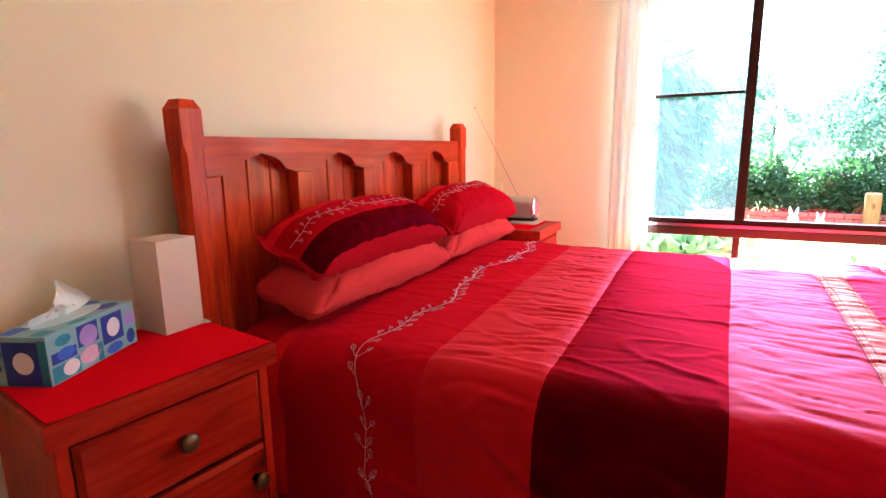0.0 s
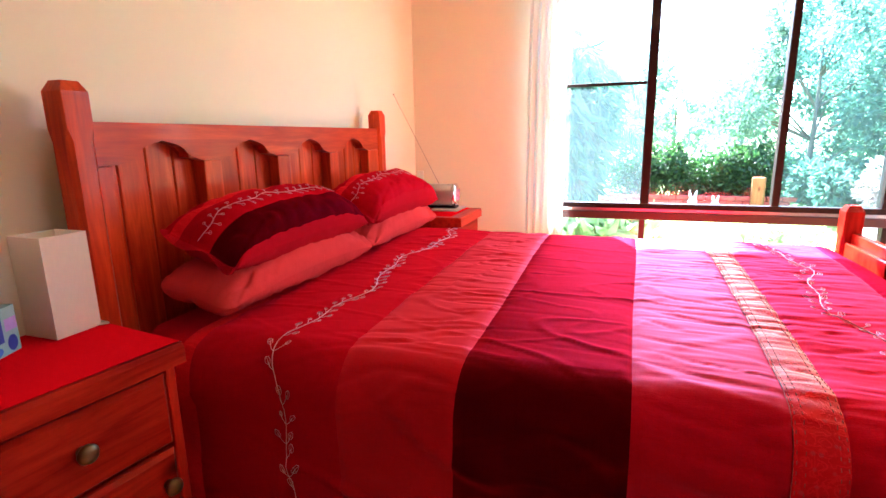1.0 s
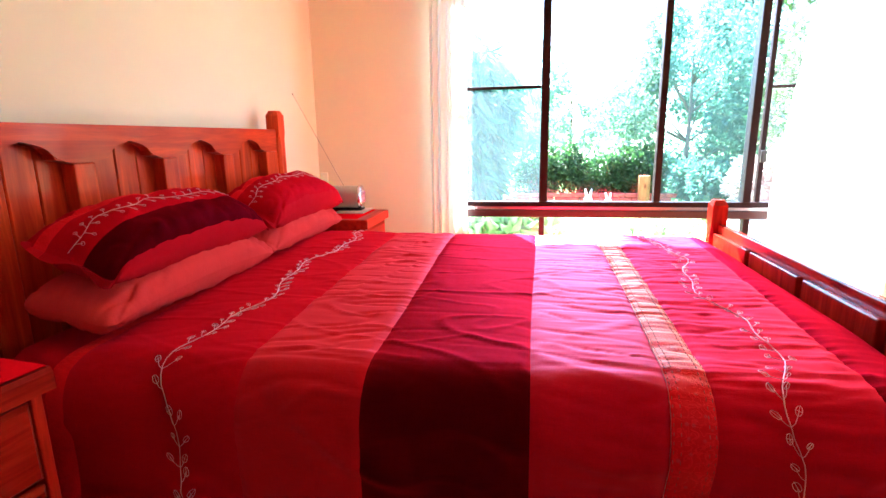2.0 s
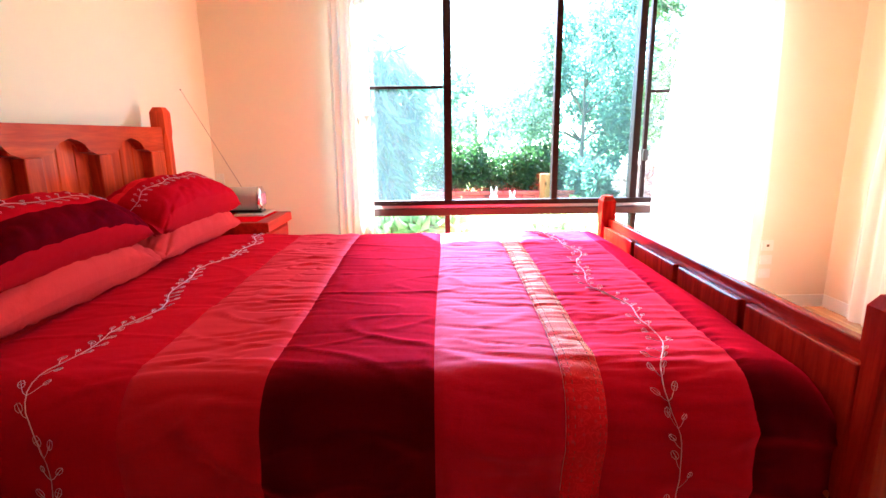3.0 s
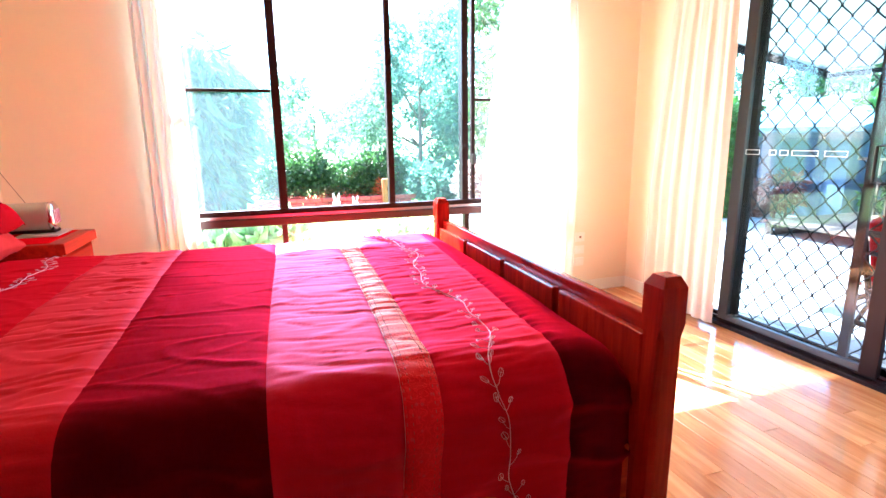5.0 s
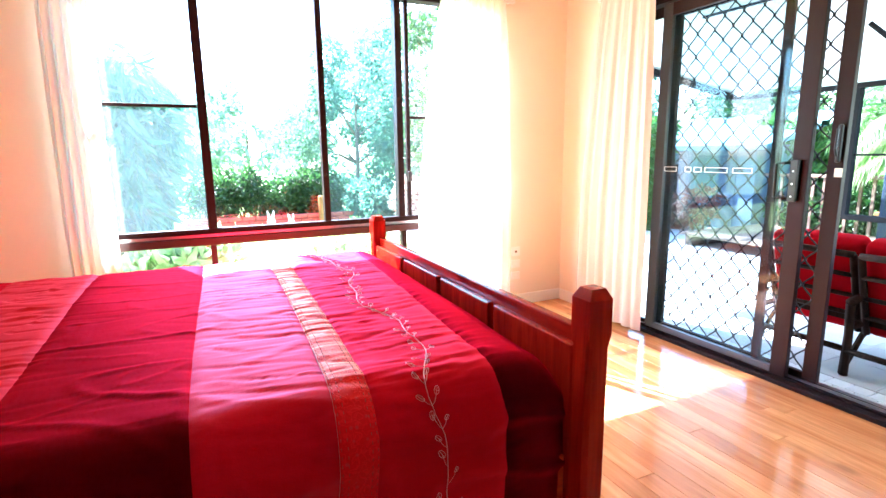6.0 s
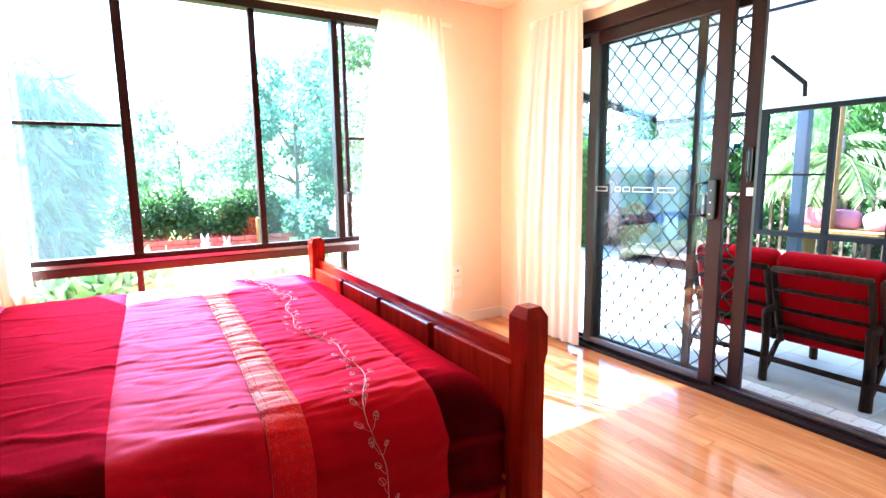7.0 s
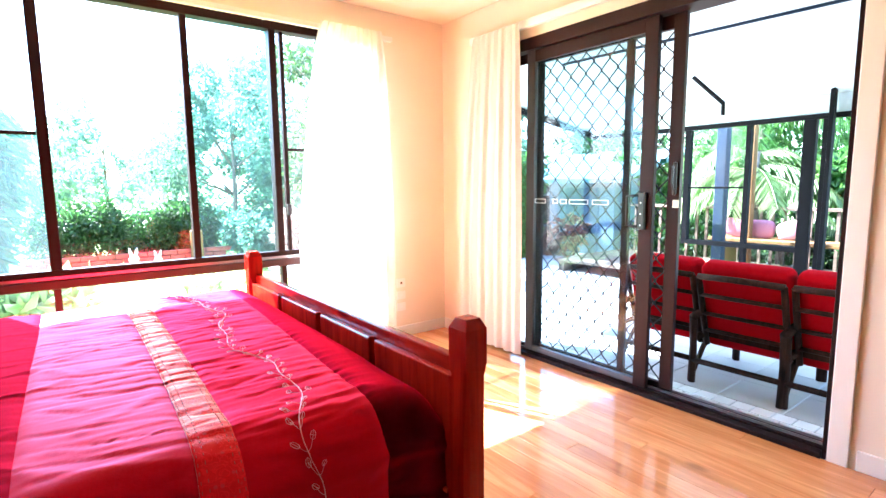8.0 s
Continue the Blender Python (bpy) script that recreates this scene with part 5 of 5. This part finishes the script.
# ---- outside: planting ----
def leaves(name, spots, size, material, parent, seed, droop=0.3, slim=0.5, label=""):
    """A crown of many small leaves round the given spots (place, radius, count)."""
    rs = np.random.RandomState(seed)
    vs, fs = [], []
    for (cx, cy, cz), rad, count in spots:
        d = rs.normal(size=(count, 3))
        d /= np.linalg.norm(d, axis=1)[:, None]
        r = np.asarray(rad) * (0.55 + 0.5 * rs.rand(count, 1)) if np.ndim(rad) else rad * (0.55 + 0.5 * rs.rand(count, 1))
        p = np.array((cx, cy, cz)) + d * r
        for k in range(count):
            a = d[k] + rs.normal(size=3) * 0.7
            a[2] -= droop
            a /= np.linalg.norm(a)
            b = np.cross(a, rs.normal(size=3))
            b /= np.linalg.norm(b)
            c = np.cross(a, b)
            ln = size * (0.7 + 0.7 * rs.rand())
            w = ln * slim * 0.5
            i = len(vs)
            q = p[k]
            vs += [tuple(q), tuple(q + a * ln * 0.5 + b * w + c * ln * 0.08), tuple(q + a * ln - c * ln * 0.1), tuple(q + a * ln * 0.5 - b * w + c * ln * 0.08)]
            fs += [(i, i + 1, i + 2), (i, i + 2, i + 3)]
    me = bpy.data.meshes.new(name)
    org = ORG[parent.name]
    me.from_pydata([tuple(Vector(v) - org) for v in vs], [], fs)
    me.materials.append(material)
    ob = new(name, me)
    ob.parent = parent
    return tagged(ob, label)


def tree(at, height, spread, seed, material, label, count=260, size=0.09, clumps=26, low=0.25, kind="tree"):
    rnd = random.Random(seed)
    t = thing(kind, at, label, kind)
    x, y, z = at
    bend = rnd.uniform(-0.2, 0.2)
    trunk = [(x + bend * k * k, y + 0.1 * math.sin(3 * k + seed), z + height * 0.75 * k) for k in (0, 0.2, 0.4, 0.6, 0.8, 1)]
    r0 = 0.018 * height
    part("trunk", tube(trunk, [r0 * (1 - 0.8 * k) for k in (0, 0.2, 0.4, 0.6, 0.8, 1)], sides=9), M_BARK, t, smooth=True)
    spots = []
    for k in range(clumps):
        a = rnd.uniform(0, 6.28)
        h = low + (1 - low) * rnd.random()
        rr = spread * math.sqrt(max(0.05, 1 - ((h - 0.55) / 0.55) ** 2)) * rnd.uniform(0.35, 1.0)
        c = (x + rr * math.cos(a), y + rr * math.sin(a), z + height * h)
        spots.append((c, spread * rnd.uniform(0.16, 0.32), count))
        if k % 3 == 0:
            s = Vector(trunk[min(5, int(h * 5))])
            e = Vector(c)
            part("limb", tube([s, s.lerp(e, 0.5) + Vector((0, 0, 0.12)), e], [r0 * 0.35, r0 * 0.22, r0 * 0.08], sides=6), M_BARK, t, smooth=True)
    leaves("crown", spots, size, material, t, seed)
    return t


def hedge(x0, x1, y0, y1, z0, z1, seed, material, label, n=40, count=260, size=0.075):
    rnd = random.Random(seed)
    h = thing("hedge", ((x0 + x1) / 2, (y0 + y1) / 2, -0.16), label, "hedge")
    spots = []
    for k in range(n):
        u = rnd.random()
        top = z1 - (z1 - z0) * 0.35 * abs(math.sin(5 * u + seed)) * rnd.random()
        spots.append(((x0 + (x1 - x0) * u, rnd.uniform(y0, y1), rnd.uniform(z0, top)), rnd.uniform(0.14, 0.26), count))
    for k in range(6):
        x = x0 + (x1 - x0) * (k + 0.5) / 6
        part("stem", tube([(x, (y0 + y1) / 2, -0.2), (x + 0.05, (y0 + y1) / 2, z1 * 0.8)], 0.02, sides=6), M_BARK, h)
    leaves("crown", spots, size, material, h, seed)


def palm(at, height, seed, fronds=22, reach=1.5, material=None, label="feathery palm with drooping fronds", width=0.03, leaflet=0.42):
    rnd = random.Random(seed)
    p = thing("palm", at, label, "palm")
    x, y, z = at
    part("trunk", tube([(x, y, z), (x + 0.05, y, z + height * 0.5), (x, y, z + height)], [0.11, 0.08, 0.07], sides=10), M_BARK, p, smooth=True)
    for k in range(fronds):
        a = 2.4 * k + rnd.uniform(-0.2, 0.2)
        lift = rnd.uniform(0.05, 0.85)
        ln = reach * rnd.uniform(0.75, 1.1)
        z0 = z + height * rnd.uniform(0.75, 1.0)
        pts = []
        for i in range(9):
            t = i / 8
            out = ln * (t - 0.25 * lift * t * t)
            pts.append(Vector((x + out * math.cos(a), y + out * math.sin(a), z0 + ln * (lift * t - 1.15 * t * t * (0.5 + 0.5 * lift)))))
        bm = bmesh.new()
        tube(pts, [0.014 * (1 - 0.85 * i / 8) for i in range(9)], bm, 4)
        side = Vector((-math.sin(a), math.cos(a), 0))
        for i in range(3, 44):
            t = i / 44
            f = t * 8
            j = min(7, int(f))
            c = pts[j].lerp(pts[j + 1], f - j)
            way = (pts[j + 1] - pts[j]).normalized()
            size = leaflet * (0.5 + 0.9 * t * (1 - t) * 2)
            for s in (-1, 1):
                e = c + side * s * size * 0.62 + way * size * 0.5 + Vector((0, 0, -size * (0.35 + 0.5 * rnd.random())))
                m = c.lerp(e, 0.5) + Vector((0, 0, 0.05 * size))
                w = way * width * 0.5
                q = [bm.verts.new(v) for v in (c, m + w, e, m - w)]
                bm.faces.new(q)
        part("frond", bm, material or L_PALM, p)
    return p


palm((-1.25, 8.0, -0.16), 2.55, 3, fronds=30, reach=1.5, leaflet=0.6)
palm((-2.6, 9.4, -0.16), 2.8, 4, fronds=24, reach=1.7)
bam = thing("bamboo", (-1.0, 7.6, -0.16), "clump of bamboo with drooping blue-green leaves", "bamboo")
rb = random.Random(77)
tops = []
for k in range(16):
    bx0, by0 = -1.0 + rb.uniform(-0.35, 0.35), 7.6 + rb.uniform(-0.3, 0.3)
    bx1, by1, bz1 = bx0 + rb.uniform(-0.35, 0.45), by0 + rb.uniform(-0.3, 0.3), rb.uniform(1.4, 2.35)
    part("cane", tube([(bx0, by0, -0.2), (0.5 * (bx0 + bx1), by0, 0.6 * bz1), (bx1, by1, bz1)], [0.016, 0.012, 0.005], sides=6), L_PALM, bam)
    for j in range(7):
        q = 0.25 + 0.75 * j / 6
        tops.append(((bx0 + (bx1 - bx0) * q, by0 + (by1 - by0) * q, bz1 * q), 0.22, 60))
leaves("foliage", tops, 0.30, L_PALM, bam, 78, droop=1.3, slim=0.13)
palm((XP + 3.8, 3.7, -0.16), 2.5, 6, fronds=18, reach=1.9, material=L_BRIGHT, label="palm with long arching fronds beside the deck")
palm((XP + 2.45, 3.25, -0.16), 1.75, 61, fronds=15, reach=1.15, material=L_FROND, label="young palm with light green arching fronds", width=0.045, leaflet=0.34)
hedge(-0.2, 2.3, 9.7, 10.4, 0.1, 0.85, 8, L_HEDGE, "dense dark green hedge behind the brick edging", n=90)
tree((3.2, 11.5, -0.16), 3.8, 1.7, 9, L_TREE, "light green garden tree in full leaf", clumps=64, count=400, low=0.08)
tree((2.4, 13.5, -0.16), 2.5, 0.95, 10, L_FAR, "slender garden tree paled by haze", clumps=26)
tree((1.5, 19.0, -0.16), 3.9, 1.6, 12, L_FAR, "distant garden tree paled by haze", size=0.13)
tree((0.0, 24.0, -0.16), 3.4, 2.0, 13, L_FAR, "distant garden tree paled by haze", size=0.16)
tree((5.2, 10.0, -0.16), 6.0, 2.2, 14, L_TREE, "tall tree with open branches", clumps=50, count=340)
tree((3.35, 6.9, -0.16), 3.4, 0.85, 15, L_HEDGE, "dark leafed tree near the window", clumps=22, count=150, low=0.42)
tree((6.5, 16.0, -0.16), 5.0, 2.4, 16, L_FAR, "distant garden tree paled by haze", size=0.14)
hedge(2.6, 5.0, 8.6, 9.4, 0.0, 0.7, 17, L_TREE, "loose pale green shrubs", n=34, size=0.1)
hedge(3.0, 3.9, 8.0, 8.4, 0.15, 0.7, 18, L_FLOWER, "shrub with pale red flowers", n=16, count=110, size=0.12)
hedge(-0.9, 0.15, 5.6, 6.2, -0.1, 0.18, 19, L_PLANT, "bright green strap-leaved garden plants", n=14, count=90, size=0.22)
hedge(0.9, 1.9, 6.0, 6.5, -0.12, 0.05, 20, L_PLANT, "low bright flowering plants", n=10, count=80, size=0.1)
tree((XP + 5.2, 3.3, -0.16), 3.6, 1.8, 21, L_BRIGHT, "bright green tree behind the deck", clumps=34, count=240, size=0.14)
tree((XP + 6.0, 5.6, -0.16), 4.4, 2.2, 22, L_HEDGE, "dark green tree behind the deck", clumps=30, count=240, size=0.12)
tree((XP + 5.5, 1.0, -0.16), 4.0, 2.0, 23, L_BRIGHT, "light green tree behind the deck", clumps=30, count=240, size=0.12)
hedge(XP + 2.0, XP + 2.5, 0.5, 5.0, -0.1, 0.55, 24, L_HEDGE, "dark green shrubs under the balustrade", n=44, count=200, size=0.09)
hedge(XP + 2.7, XP + 3.5, 1.2, 6.0, 0.2, 1.75, 26, L_BRIGHT, "bright green broad-leaved shrubs behind the deck", n=60, count=160, size=0.16)
hedge(6.2, 6.7, 6.05, 6.6, -0.1, 1.7, 27, L_BRIGHT, "tall green shrub beside the paving", n=40, count=170, size=0.1)
tree((12.5, 8.2, -0.16), 3.9, 1.6, 28, L_HEDGE, "dark green tree behind the shed", clumps=30, count=220, size=0.13)
tree((9.2, 9.4, -0.16), 3.3, 0.8, 29, L_TREE, "slim tree beside the shed", clumps=18, count=180, size=0.11)
hedge(6.9, 7.5, 5.6, 7.0, -0.1, 0.5, 25, L_RED, "red-leaved shrubs by the paving", n=14, count=90, size=0.12)


def brick_edging():
    e = thing("brick_edging", (1, 9.5, -0.16), "low red brick garden edging", "garden edging")
    bm = box(0, 0.21, 0, 0.1, 0, 0.068, 0.005, segments=1)
    me = finish(bm, "brick", M_BRICK)
    for row in range(4):
        for k in range(13):
            ob = new("brick", me)
            ob.parent = e
            ob.location = Vector((-0.4 + 0.22 * k + 0.11 * (row % 2), 9.45, -0.16 + 0.078 * row)) - ORG[e.name]


brick_edging()
solid("garden_post", box(1.86, 2.04, 9.2, 9.32, -0.16, 0.47, 0.02), M_TIMBER, "pale timber garden post", "post")
for x, s in ((1.03, 1.0), (1.36, 0.85)):
    bm = bmesh.new()
    lathe([(0.02, 0), (0.10, 0.01), (0.11, 0.08), (0.07, 0.16), (0.06, 0.19), (0.075, 0.24), (0.05, 0.29), (0.01, 0.31)], (x, 9.2, -0.16), bm, 14)
    for e in (-0.04, 0.04):
        tube([(x + e * 0.7, 9.2, 0.12), (x + e, 9.2, 0.19), (x + e * 1.3, 9.2, 0.255)], [0.02, 0.024, 0.006], bm, 8)
    bm.transform(Matrix.Translation((x, 9.2, -0.16)) @ Matrix.Scale(s, 4) @ Matrix.Translation((-x, -9.2, 0.16)))
    solid("garden_ornament", bm, M_ORN, "pale rabbit-shaped garden ornament on the lawn", "garden ornament", group="garden ornaments", smooth=True)


def shed():
    s = thing("garden_shed", (8.4, 6.6, -0.16), "blue-grey garden shed with a pale roof", "shed")
    part("wall", box(7.6, 9.4, 5.2, 7.6, -0.16, 1.25, 0.01), plain("blue_grey_cladding", (0.17, 0.22, 0.28), 0.6, 0.1), s)
    bm = prism([(7.35, 1.18), (9.6, 1.75), (9.6, 1.82), (7.35, 1.25)], "y", 4.9, 7.9)
    part("roof", bm, plain("pale_metal_roof", (0.11, 0.21, 0.25), 0.5, 0.06), s)
    part("door", box(7.575, 7.599, 5.5, 6.2, -0.1, 1.1, 0.004), M_SHEDDOOR, s)
    part("window", box(7.58, 7.598, 6.6, 7.2, 0.4, 0.95, 0.004), M_POST, s)


shed()
patio_tiles()


# ---- floor boards, each a piece ----
def floor_boards():
    base = thing("floor", (0.6, 0.7, 0), "polished honey-coloured timber floor boards", "floor", kind="structure")
    rnd = random.Random(5)
    bw = 0.086
    meshes = {}
    x = WX + 0.002
    while x < DX - 0.01:
        w = min(bw, DX - 0.008 - x)
        y = BY - rnd.uniform(0, 1.2)
        while y < WY:
            ln = rnd.choice((0.9, 1.4, 1.9, 2.4))
            a, b = max(y, BY + 0.001), min(y + ln, WY - 0.001)
            y += ln
            if b - a < 0.05:
                continue
            key = (round(w, 3), round(b - a, 3))
            if key not in meshes:
                bm = box(0, w - 0.0012, 0, b - a - 0.0015, -0.012, 0.0, 0.0)
                top = [e for e in bm.edges if all(v.co.z > -0.001 for v in e.verts)]
                bmesh.ops.bevel(bm, geom=top, offset=0.0012, segments=1, affect="EDGES")
                meshes[key] = finish(bm, "floor_board", M_FLOOR)
            ob = new("floor_board", meshes[key])
            ob.parent = base
            ob.location = Vector((x, a, 0)) - Vector((0.6, 0.7, 0))
        x += bw


floor_boards()
